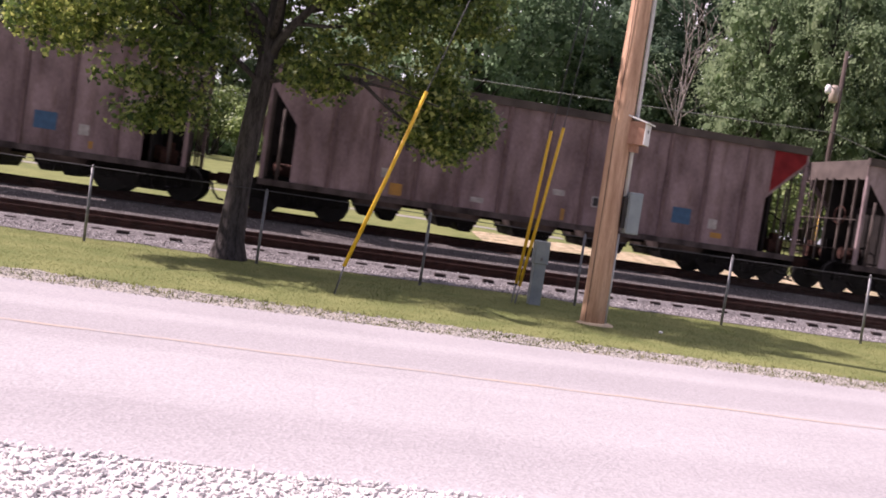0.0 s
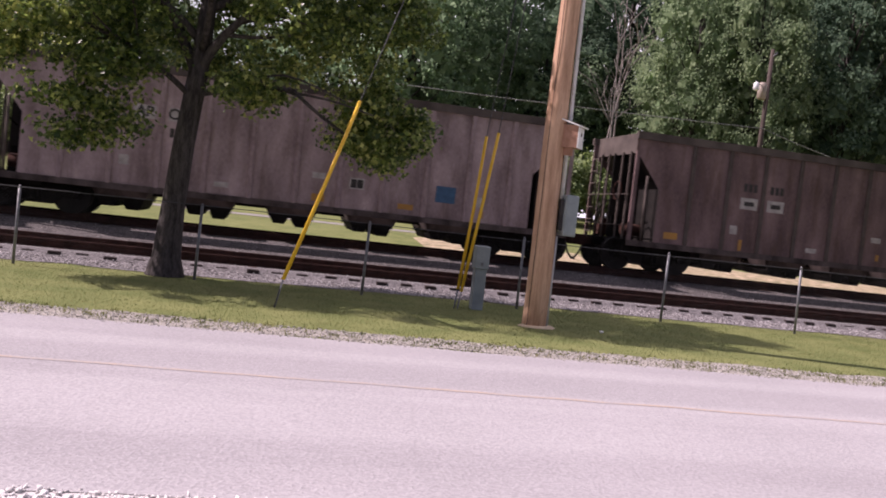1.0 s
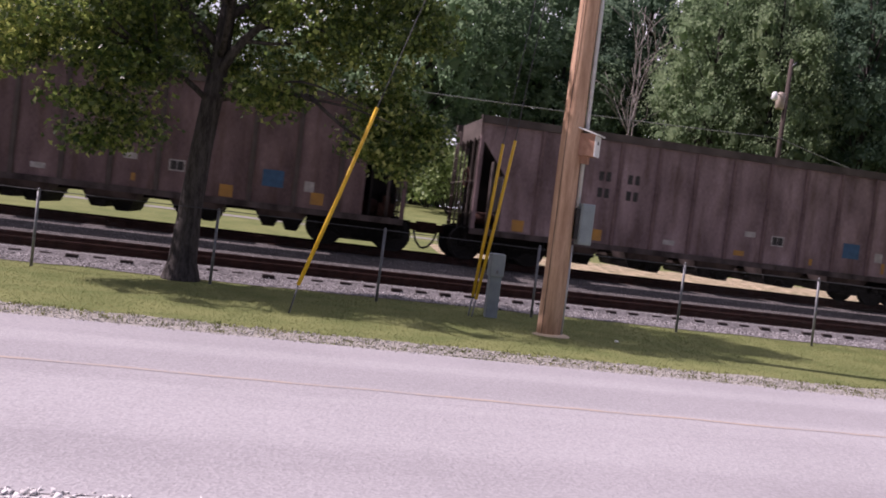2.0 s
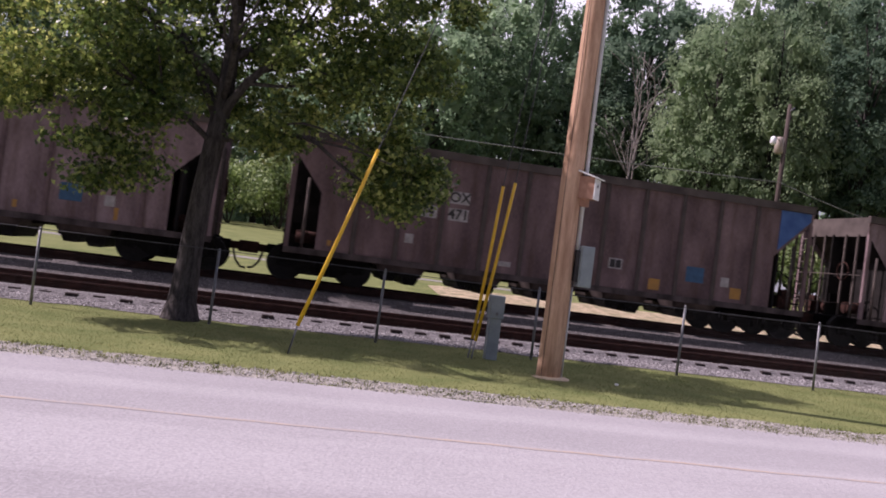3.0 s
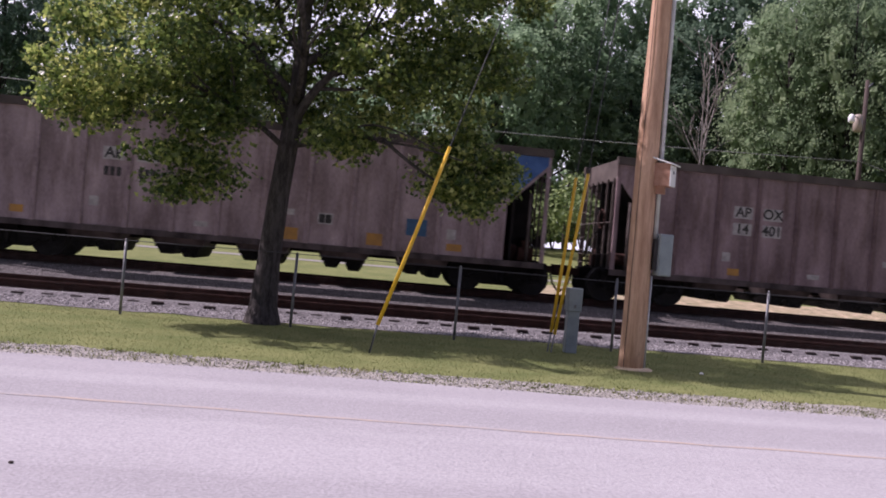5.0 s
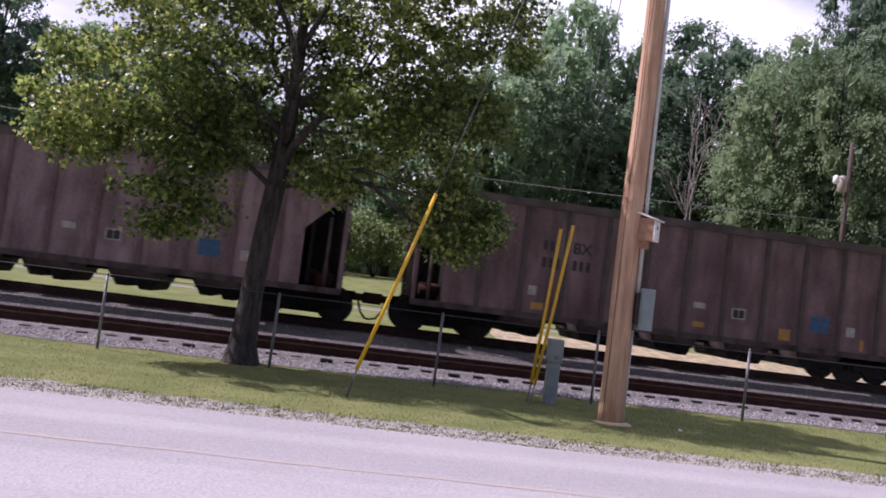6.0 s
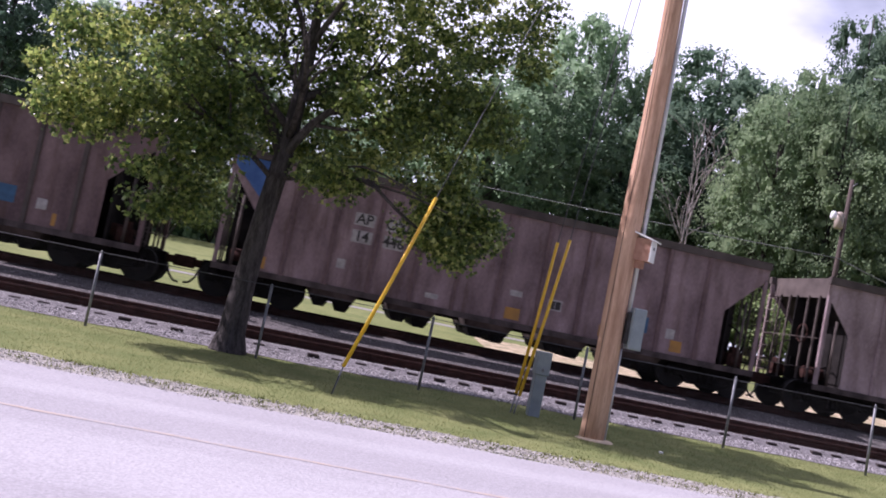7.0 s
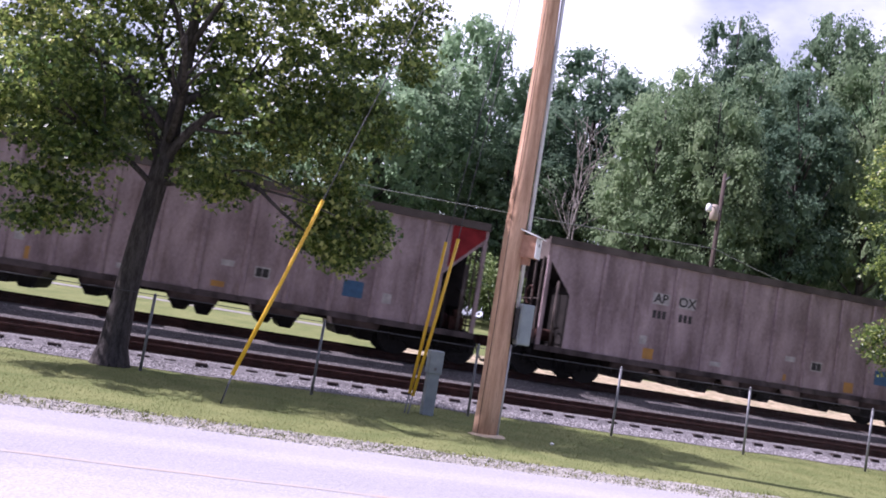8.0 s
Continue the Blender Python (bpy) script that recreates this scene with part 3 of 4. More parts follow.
def marks(car, j):
    """Decals on the two sides: stencil patches, test squares, colour panels."""
    rng = random.Random(100 + j)
    left, right = {8: M_RED, 9: M_BLUE}.get(j), {0: M_RED, 5: M_RED, 10: M_RED, 2: M_BLUE, 4: M_BLUE, 6: M_BLUE}.get(j)
    for sheet in [o for o in car.children if o.name.startswith("side_panel")]:
        def decal(name, x, z, w, h, material, y=-0.006):
            part(name, plate(x, z, w, h, y), material, sheet)
        near = sheet.matrix_basis.translation.y < 0
        for end, paint in ((-1, left), (1, right)):
            if paint:
                e = end if near else -end
                part("colour_panel", prism(B(), [(e * 6.2, 2.48), (e * 7.12, 3.38), (e * 7.12, 3.6), (e * 6.2, 3.6)], -0.02, -0.002), paint, sheet, "painted corner panel")
        patched = j in (1, 2, 4, 6, 7, 9, 11)
        for i, x in enumerate((-3.70, -2.88)):
            for k, z in enumerate((2.66, 2.22)):
                if patched and k == 1 and j in (1, 6, 11) or j == 2 and k == 0:
                    for q in range(3):
                        decal("mark_bar", x - 0.15 + 0.15 * q, z, 0.1, 0.22, M_INK)
                    continue
                if patched:
                    decal("stencil_patch", x, z, 0.52, 0.32, M_DECAL)
                elif j == 8 and near and k == 0 and i == 1:
                    lettering("BX", 0.4, sheet, x, -0.012, z)
                elif j == 8:
                    for q in range(2 + k):
                        decal("mark_bar", x - 0.16 + 0.18 * q, z, 0.1, 0.26, M_INK)
                else:
                    for q in range(2):
                        decal("mark_bar", x - 0.1 + 0.2 * q, z, 0.13, 0.25, M_INK)
                if patched and j in (1, 4, 6, 7, 9, 11) and near:
                    text = {(0, 0): "AP", (1, 0): "OX", (0, 1): "14", (1, 1): {4: "471", 7: "401", 9: "446"}.get(j, "")}[(i, k)]
                    if text and (j in (4, 7, 9) or k == 0):
                        lettering(text, 0.36, sheet, x, -0.016, z)
                    elif j != 4:
                        decal("mark_bar", x, z, 0.30, 0.12, M_INK, -0.012)
                elif patched:
                    decal("mark_bar", x, z, 0.30, 0.12, M_INK, -0.012)
        decal("test_frame", 1.54, 1.52, 0.38, 0.28, M_DECAL)
        decal("test_square", 1.46, 1.52, 0.145, 0.215, M_INK, -0.012)
        decal("test_square", 1.625, 1.52, 0.145, 0.215, M_INK, -0.012)
        decal("blue_square", 3.85, 1.50, 0.52, 0.42, M_PANEL_BLUE)
        decal("white_square", -4.08, 1.46, 0.22, 0.24, M_DECAL)
        decal("white_plate", 0.55 + rng.uniform(-0.15, 0.15), 1.62, 0.32, 0.15, M_DECAL)
        decal("white_plate", -1.65 + rng.uniform(-0.2, 0.2), 1.12, 0.34, 0.13, M_DECAL)
        for x in (-6.0, -3.85, 0.55, 2.75, 4.95):
            if rng.random() < 0.75:
                decal("orange_plate", x + rng.uniform(-0.15, 0.15), 1.08 + rng.uniform(-0.03, 0.05), rng.choice((0.32, 0.4, 0.1)), rng.choice((0.14, 0.18, 0.3)), M_ORANGE)
        if rng.random() < 0.7:
            decal("white_plate", 4.75, 1.4, 0.24, 0.26, M_DECAL)


CARS = []
PALE, DARK, PLAIN = (M_CAR_PALE, "_pale", "pale grey-brown"), (M_CAR_DARK, "_dark", "dark sooty brown"), (M_CAR, "", "grey-brown")
for j in range(-2, 13):
    look_of = {0: " with one red corner panel", 5: " with one red corner panel", 10: " with one red corner panel", 8: " with one red corner panel",
               2: " with one blue corner panel", 4: " with one blue corner panel", 6: " with one blue corner panel", 9: " with one blue corner panel"}.get(j, " with plain ribbed sides")
    paint, shade, tint = {1: PALE, 6: PALE, 10: PALE, 11: PALE, 2: DARK, 4: DARK, 8: DARK}.get(j, PLAIN)
    car = hopper_car("weathered " + tint + " steel coal hopper" + look_of, paint, shade)
    marks(car, j)
    CARS.append((j, car))


# ---- fence ----
def fence():
    top = tagged(new("chain_link_fence"), "low galvanised chain-link fence beside the tracks", "fence")
    top.location = (0, FENCE_Y, 0)
    post = finish(tube(tube(B(), [(0, 0, -0.1), (0, 0, 1.34)], 0.026, 10), [(0, 0, 1.33), (0, 0, 1.38)], [0.032, 0.01], 10), "post", M_GALV)
    rng = random.Random(3)
    for i in range(-9, 12):
        shared("post", post, top, pose(2.05 + 3.0 * i, 0, rng.uniform(-0.03, 0.03), rng.uniform(-1, 1), rng.uniform(-0.8, 0.8), 0))
    part("top_rail", tube(B(), [(-25 + 3.0 * i, 0.0, 1.325 + 0.012 * math.sin(i * 1.7)) for i in range(21)], 0.007, 8), M_WIRE, top)
    n = 1000
    places, turns = [], []
    for i in range(n):
        for s in (-1, 1):
            places.append((-25 + 0.06 * i, 0.035 + 0.003 * s, 0.66))
            a = radians(45) * s
            turns.append([[math.cos(a), 0, math.sin(a)], [0, 1, 0], [-math.sin(a), 0, math.cos(a)]])
    q = 0.0004
    rod = [(x, y, z) for x in (-q, q) for y in (-q, q) for z in (-0.93, 0.93)]
    me = scattered("mesh", np.array(places), np.array(turns), rod, [(0, 1, 3, 2), (4, 6, 7, 5), (0, 4, 5, 1), (2, 3, 7, 6)], np.ones(len(places)), M_WIRE)
    tagged(shared("wire_mesh", me, top), kind="stuff")
    return top


fence()


# ---- utility pole and what hangs on it ----
POLE = Vector((4.58, 13.52, 0))
POLE_R = 0.2


def utility_pole():
    pole = tagged(new("utility_pole"), "tall brown wooden utility pole set in the grass", "utility pole")
    pole.location = POLE
    n = 14
    bm = tube(B(), [(0.012 * math.sin(i), 0.01 * math.cos(i * 2), -0.4 + i * 0.8) for i in range(n)], [POLE_R - 0.0055 * i for i in range(n)], 24)
    part("shaft", bm, M_POLE, pole)
    part("ground_conduit", tube(B(), [(0.215, -0.06, 1.9), (0.16, -0.06, 10.0)], 0.035, 10), M_CONDUIT, pole, "pale grey conduit")
    part("ground_conduit", tube(B(), [(0.212, -0.05, -0.1), (0.208, -0.05, 1.5)], 0.018, 10), M_CONDUIT, pole, "thin lower conduit")
    part("ground_wire", tube(B(), [(-0.155, -0.135, 0), (-0.135, -0.112, 5), (-0.112, -0.09, 9.9)], 0.005, 6), M_INK, pole, "thin ground wire")
    part("crossarm", box(B(), -1.2, 1.2, -0.24, -0.14, 9.4, 9.52), M_POLE, pole)
    return pole


utility_pole()


def meter_box():
    bx = tagged(new("meter_box"), "grey metal service box strapped to the wooden pole", "electrical box")
    bx.location = POLE + Vector((0.34, -0.1, 1.52))
    part("case", box(B(), -0.1, 0.11, -0.14, 0.12, 0, 0.66), M_BOX, bx, bevel=0.012)
    part("door", box(B(), -0.08, 0.09, -0.152, -0.141, 0.03, 0.63), M_BOX, bx)
    part("bracket", box(B(), -0.16, -0.1, -0.05, 0.05, 0.08, 0.58), M_INK, bx)
    return bx


meter_box()


def birdhouse():
    bh = tagged(new("birdhouse"), "wooden birdhouse with white roof and front on the pole", "birdhouse")
    bh.matrix_basis = Matrix.Translation(POLE + Vector((0.24, -0.14, 2.93))) @ pose(0, 0, 0, 0, 0, -38)
    part("box", box(B(), -0.16, 0.13, -0.12, 0.12, 0.0, 0.36), M_CEDAR, bh, "brown wooden sides")
    front = part("front", box(B(), 0.132, 0.15, -0.125, 0.125, 0.0, 0.33), M_WHITE, bh, "white front board")
    part("entrance", tube(B(), [(0.148, 0, 0.22), (0.153, 0, 0.22)], 0.03, 14), M_INK, front, "dark round hole")
    bm = box(B(), -0.19, 0.21, -0.16, 0.16, 0, 0.022)
    roof = part("roof", bm, M_WHITE, bh, "white sloping roof")
    roof.matrix_basis = pose(0, 0, 0.385, 0, 17, 0)
    part("bracket", box(B(), -0.14, 0.02, -0.06, 0.06, -0.12, 0.0), M_CEDAR, bh)
    return bh


birdhouse()


def guy(label, foot, guard_low, guard_top, head):
    """An anchored guy wire with a yellow guard round its lower part."""
    g = tagged(new("guy_wire"), label, "guy wire", group="guys of the utility pole")
    g.location = foot
    foot, lo, hi, head = (Vector(p) for p in (foot, guard_low, guard_top, head))
    part("wire", tube(B(), [(0, 0, -0.05), lo - foot, hi - foot, head - foot], 0.008, 6), M_WIRE, g)
    part("guard", tube(B(), [lo - foot, (lo + hi) / 2 - foot + Vector((0.012, 0, 0)), hi - foot], 0.03, 10), M_GUARD, g, "yellow plastic guard")
    part("anchor_rod", tube(B(), [(-0.02, 0, -0.2), (lo - foot) * 0.92], 0.014, 6), M_GALV, g)
    return g


guy("steel guy wire in a long bright yellow guard", (0.40, 13.08, 0), (0.51, 13.2, 0.42), (1.38, 13.3, 3.21), (4.5, 13.5, 13.2))
guy("steel guy wire in a yellow guard beside the pedestal", (3.62, 15.2, 0), (3.66, 15.2, 0.35), (3.83, 15.04, 3.10), (4.5, 13.6, 13.0))
guy("steel guy wire in a yellow guard close to another", (3.66, 15.1, 0), (3.70, 15.1, 0.32), (4.02, 14.95, 3.18), (4.5, 13.6, 12.0))


def pedestal():
    p = tagged(new("cable_pedestal"), "grey-green metal cable pedestal standing in grass", "utility pedestal")
    p.location = (4.06, 15.35, 0)
    part("body", box(B(), -0.105, 0.105, -0.1, 0.1, -0.05, 0.8), M_BOX, p, bevel=0.01)
    part("cap", box(B(), -0.13, 0.13, -0.125, 0.125, 0.74, 1.16), M_BOX, p, bevel=0.015)
    part("latch", box(B(), -0.02, 0.02, -0.14, -0.122, 0.8, 0.86), M_GALV, p)
    return p


pedestal()


def soil_mound():
    bm = B()
    rings = []
    for k, (r, z) in enumerate(((0.31, 0.0), (0.27, 0.018), (0.22, 0.03), (0.15, 0.035))):
        rings.append([bm.verts.new((r * (1 + 0.25 * noise.noise((math.cos(a) * 2, math.sin(a) * 2, k * 0.2))) * math.cos(a), 0.8 * r * math.sin(a), z)) for a in (2 * math.pi * i / 28 for i in range(28))])
    for a, b in zip(rings, rings[1:]):
        for i in range(28):
            bm.faces.new((a[i], a[(i + 1) % 28], b[(i + 1) % 28], b[i]))
    ob = part("soil_mound", bm, M_DUST)
    ob.location = (POLE.x + 0.05, POLE.y - 0.05, 0.006)
    tagged(ob, "tan loose soil heaped round the pole's foot", "soil")


soil_mound()


# ---- far service pole and lines ----
def far_pole():
    p = tagged(new("service_pole"), "thin grey wooden pole with lamp and transformer", "utility pole")
    p.location = (23.0, 38.2, 1.35)
    part("shaft", tube(B(), [(0, 0, -0.2), (0.03, 0, 5), (0.1, 0, 9.85)], [0.15, 0.12, 0.09], 12), M_OLD_POLE, p)
    part("transformer", tube(B(), [(-0.27, -0.1, 7.4), (-0.27, -0.1, 7.45), (-0.27, -0.1, 8.1), (-0.27, -0.1, 8.2)], [0.16, 0.21, 0.21, 0.12], 14), M_TRANSFORMER, p, "tan metal transformer can")
    arm = part("lamp_arm", tube(B(), [(0, -0.05, 7.9), (-0.5, -0.3, 8.05), (-0.78, -0.45, 8.05)], 0.025, 8), M_GALV, p)
    part("lamp_head", tube(B(), [(-0.8, -0.45, 8.12), (-0.8, -0.45, 8.05), (-0.8, -0.45, 7.78), (-0.8, -0.45, 7.7)], [0.05, 0.13, 0.15, 0.08], 14), M_LAMP, arm, "pale glass lamp head")
    part("guard", tube(B(), [(-0.05, -0.2, 0.85), (-0.02, -0.2, 2.2)], 0.035, 8), M_GUARD, p, "yellow plastic guard")
    part("insulator", tube(B(), [(0.1, -0.1, 9.5), (0.3, -0.1, 9.7)], 0.035, 8), M_GALV, p)
    return p


far_pole()


def line(label, a, b, sag, r, material):
    a, b = Vector(a), Vector(b)
    pts = [a.lerp(b, i / 16) - Vector((0, 0, sag * 4 * (i / 16) * (1 - i / 16))) for i in range(17)]
    tagged(part("overhead_line", tube(B(), pts, r, 6), material), label, "cable")


line("pale overhead cable strung before the woods", (-40, 38.0, 8.2), (23.0, 38.1, 7.4), 0.7, 0.02, M_LINE)
line("pale overhead cable drooping from the service pole", (23.0, 38.1, 7.4), (45, 40, 5.6), 0.9, 0.02, M_LINE)


# ---- trees ----
LEAF = [(0, -0.5, 0), (0.42, -0.08, 0.07), (0, 0.55, -0.04), (-0.42, -0.08, 0.07)]
LEAF_FACES = [(0, 1, 2), (0, 2, 3)]
LOBED = [(0, -0.5, 0), (0.55, -0.05, 0.09), (0.2, 0.12, 0.03), (0, 0.6, -0.05), (-0.2, 0.12, 0.03), (-0.55, -0.05, 0.09)]
LOBED_FACES = [(0, 1, 2), (0, 2, 3), (0, 3, 4), (0, 4, 5)]


def foliage(name, rng, clumps, per, spread, size, material):
    """Leaves in clumps: clumps is an array of centres."""
    n = len(clumps) * per
    centre = np.repeat(clumps, per, 0)
    off = rng.normal(size=(n, 3))
    off *= (spread * rng.uniform(0.25, 1.0, (n, 1)) / np.linalg.norm(off, axis=1)[:, None])
    off[:, 2] *= 0.75
    return scattered(name, centre + off, turns_of(rng, n, 0.25), LEAF, LEAF_FACES, rng.uniform(0.6, 1.25, n) * size, material)


def turns_facing(rng, normals):
    """Turns that lay a piece's z along each normal, spun at random about it."""
    z = normals / np.linalg.norm(normals, axis=1)[:, None]
    x = np.cross(z, rng.normal(size=z.shape))
    x /= np.linalg.norm(x, axis=1)[:, None]
    return np.stack([x, np.cross(z, x), z], 2)


def leafy_lobes(name, rng, lobes, leaves, size, material):
    """Leaves over rounded boughs: lobes is a list of centre, radius; leaves look outward and up, in sprays."""
    centres, radii = np.array([c for c, r in lobes]), np.array([r for c, r in lobes])
    sprays = leaves // 16
    pick = rng.choice(len(lobes), sprays, p=radii ** 2 / (radii ** 2).sum())
    d = rng.normal(size=(sprays, 3)) + (0, 0, 0.25)
    d /= np.linalg.norm(d, axis=1)[:, None]
    at = centres[pick] + d * (radii[pick] * rng.uniform(0.66, 1.06, sprays))[:, None] * (1, 1, 0.82)
    d, at = np.repeat(d, 16, 0), np.repeat(at, 16, 0)
    n = len(at)
    at = at + rng.normal(size=(n, 3)) * (0.24, 0.24, 0.14)
    return scattered(name, at, turns_facing(rng, d * 0.7 + (0, 0, 0.45) + rng.normal(size=(n, 3)) * 0.42), LEAF, LEAF_FACES, rng.uniform(0.6, 1.25, n) * size, material)


def in_ball(rng, n, centre, radii, hollow=0.35):
    d = rng.normal(size=(n, 3))
    d /= np.linalg.norm(d, axis=1)[:, None]
    r = rng.uniform(hollow ** 3, 1, (n, 1)) ** (1 / 3)
    return np.array(centre) + d * r * np.array(radii)


def limb(bm, rng, a, b, r0, r1, bend=0.15, steps=6):
    a, b = Vector(a), Vector(b)
    side = Vector(rng.normal(size=3)) * bend * (b - a).length
    pts = [a.lerp(b, i / steps) + side * math.sin(math.pi * i / steps) * 0.5 for i in range(steps + 1)]
    tube(bm, pts, [r0 + (r1 - r0) * i / steps for i in range(steps + 1)], 8)
    return pts


def maple(x, y, turn, per):
    """The maple on the lawn: leaning trunk, forked limbs, crown with hanging lobes."""
    rng = np.random.default_rng(11)
    tree = tagged(new("maple_tree"), "leafy green maple with dark bark on the lawn", "tree")
    tree.matrix_basis = pose(x, y, 0, 0, 0, turn)
    bm = B()
    tube(bm, [(0, 0, -0.15), (0, 0, 0.05), (0.0, 0, 0.35), (0.03, 0, 1.2), (0.11, 0, 2.4), (0.21, 0, 3.4), (0.26, 0, 4.0), (0.31, 0.05, 5.2), (0.30, 0.1, 6.6), (0.34, 0.1, 8.6)],
         [0.42, 0.34, 0.255, 0.21, 0.19, 0.18, 0.165, 0.125, 0.09, 0.03], 16)
    ends = []
    for a, b, r in (((0.23, 0, 3.6), (-1.0, -0.3, 5.6), 0.10), ((0.25, 0, 3.7), (1.3, -0.4, 5.0), 0.10), ((0.2, 0, 3.2), (-2.0, -0.6, 4.3), 0.055), ((0.23, 0, 3.3), (1.9, -0.8, 3.5), 0.06),
                    ((0.27, 0, 4.2), (-2.6, 0.6, 6.0), 0.08), ((0.29, 0, 4.8), (2.6, 0.8, 6.4), 0.08), ((0.25, 0, 4.0), (0.4, -2.4, 5.4), 0.07), ((0.30, 0, 5.0), (-0.6, 2.2, 7.0), 0.07),
                    ((0.30, 0, 5.6), (-1.4, -1.2, 8.0), 0.06), ((0.30, 0, 5.8), (1.5, -1.0, 8.2), 0.06)):
        pts = limb(bm, rng, a, b, r, r * 0.5, 0.12)
        for k in range(4):
            tip = pts[-1] + Vector(rng.normal(size=3)) * 0.65
            limb(bm, rng, pts[3 + k % 3], tip, r * 0.42, 0.012, 0.2)
    limb(bm, rng, (1.9, -0.8, 3.5), (3.5, -0.7, 2.7), 0.035, 0.012, 0.1)
    part("trunk", bm, M_BARK, tree)
    clumps = np.concatenate([
        in_ball(rng, 245, (0.55, 0.0, 6.9), (4.3, 2.3, 3.7), 0.35),
        in_ball(rng, 80, (2.5, -0.3, 6.2), (2.2, 1.8, 2.2), 0.3),
        in_ball(rng, 60, (-2.3, -0.6, 4.6), (2.0, 1.7, 1.0), 0.2),
        in_ball(rng, 26, (-1.4, -0.8, 3.0), (0.95, 0.7, 0.85), 0.0),
        in_ball(rng, 14, (-3.2, -0.6, 3.6), (0.8, 0.7, 0.4), 0.0),
        in_ball(rng, 14, (-1.5, -0.9, 3.95), (1.2, 0.8, 0.7), 0.0),
        in_ball(rng, 44, (0.3, 1.0, 6.0), (1.5, 0.7, 2.2), 0.0),
        in_ball(rng, 40, (-0.9, 0.2, 5.7), (1.9, 1.3, 1.5), 0.0),
        in_ball(rng, 40, (2.7, -0.4, 4.75), (1.8, 1.7, 1.1), 0.3),
        in_ball(rng, 44, (3.5, -0.6, 2.95), (0.8, 0.7, 0.8), 0.0),
        in_ball(rng, 12, (1.0, -0.7, 3.45), (0.6, 0.5, 0.45), 0.0)])
    # the trunk and its fork stand free of leaves towards the road
    clumps = clumps[~((abs(clumps[:, 0] - 0.28) < 0.5) & (clumps[:, 1] < 0.1) & (clumps[:, 2] < 6.4))]
    n = len(clumps) * per
    out = rng.normal(size=(n, 3))
    out /= np.linalg.norm(out, axis=1)[:, None]
    wide = np.repeat(rng.uniform(0.3, 0.56, len(clumps)), per)[:, None]
    at = np.repeat(clumps, per, 0) + out * wide * rng.uniform(0.35, 1.0, (n, 1)) * (1.1, 1.1, 0.62)
    part_me = scattered("crown", at, turns_facing(rng, out * 0.4 + (0, 0, 0.4) + rng.normal(size=(n, 3)) * 0.6), LOBED, LOBED_FACES, rng.uniform(0.06, 0.125, n), M_LEAF)
    shared("crown", part_me, tree)
    return tree


maple(-1.49, 16.35, 0, 122)
maple(19.5, 16.4, 140, 64)


def wood_tree(seed, height, width, leaves, size, material, label):
    """One woodland tree with its limbs and a crown of rounded boughs."""
    rng = np.random.default_rng(seed)
    tree = tagged(new("woodland_tree"), label, "tree", group="trees of the woods")
    bm = B()
    tube(bm, [(0, 0, -0.5), (0.1, 0, height * 0.3), (0.0, 0.1, height * 0.6), (0.1, 0, height * 0.9)], [0.28, 0.22, 0.15, 0.04], 10)
    lobes = []
    for k in range(30):
        up = -0.8 + 1.75 * (k + 0.5) / 30
        around = k * 2.4 + rng.uniform(-0.5, 0.5)
        r = math.sqrt(1 - up * up) * rng.uniform(0.55, 0.82)
        tip = (width * 0.5 * r * math.cos(around), width * 0.5 * r * math.sin(around), height * (0.55 + 0.36 * up * rng.uniform(0.85, 1.05)))
        limb(bm, rng, (0, 0, tip[2] * 0.72), tip, 0.07, 0.02, 0.15)
        lobes.append((tip, width * rng.uniform(0.12, 0.23)))
    part("trunk", bm, M_BARK, tree)
    crown = shared("crown", leafy_lobes("crown", rng, lobes, leaves, size, material), tree)
    inner = np.concatenate([in_ball(rng, 12, c, (r * 0.62,) * 3, 0.0) for c, r in lobes] + [in_ball(rng, 120, (0, 0, height * 0.52), (width * 0.22, width * 0.22, height * 0.3), 0.0)])
    shared("inner_leaves", foliage("inner_leaves", rng, inner, 2, 0.3, 0.8, material), crown)
    return tree


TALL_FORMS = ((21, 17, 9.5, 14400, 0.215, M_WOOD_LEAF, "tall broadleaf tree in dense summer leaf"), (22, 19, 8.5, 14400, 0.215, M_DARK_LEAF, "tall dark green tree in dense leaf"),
              (23, 14.5, 9.0, 19200, 0.17, M_PALE_LEAF, "rounded pale green tree in full leaf"), (24, 12, 8.5, 13000, 0.19, M_WOOD_LEAF, "low spreading tree at the woods' edge"))
FORMS = [wood_tree(*form) for form in TALL_FORMS]


def plant(form, x, y, high, wide, turn):
    """A copy of one of the forms at a place, of a height and width in metres."""
    copy = copy_thing(FORMS[form], pose(x, y, ground_height(y) - 0.1, 0, 0, turn))
    copy.scale = (wide / TALL_FORMS[form][2], wide / TALL_FORMS[form][2], 1.13 * high / TALL_FORMS[form][1])


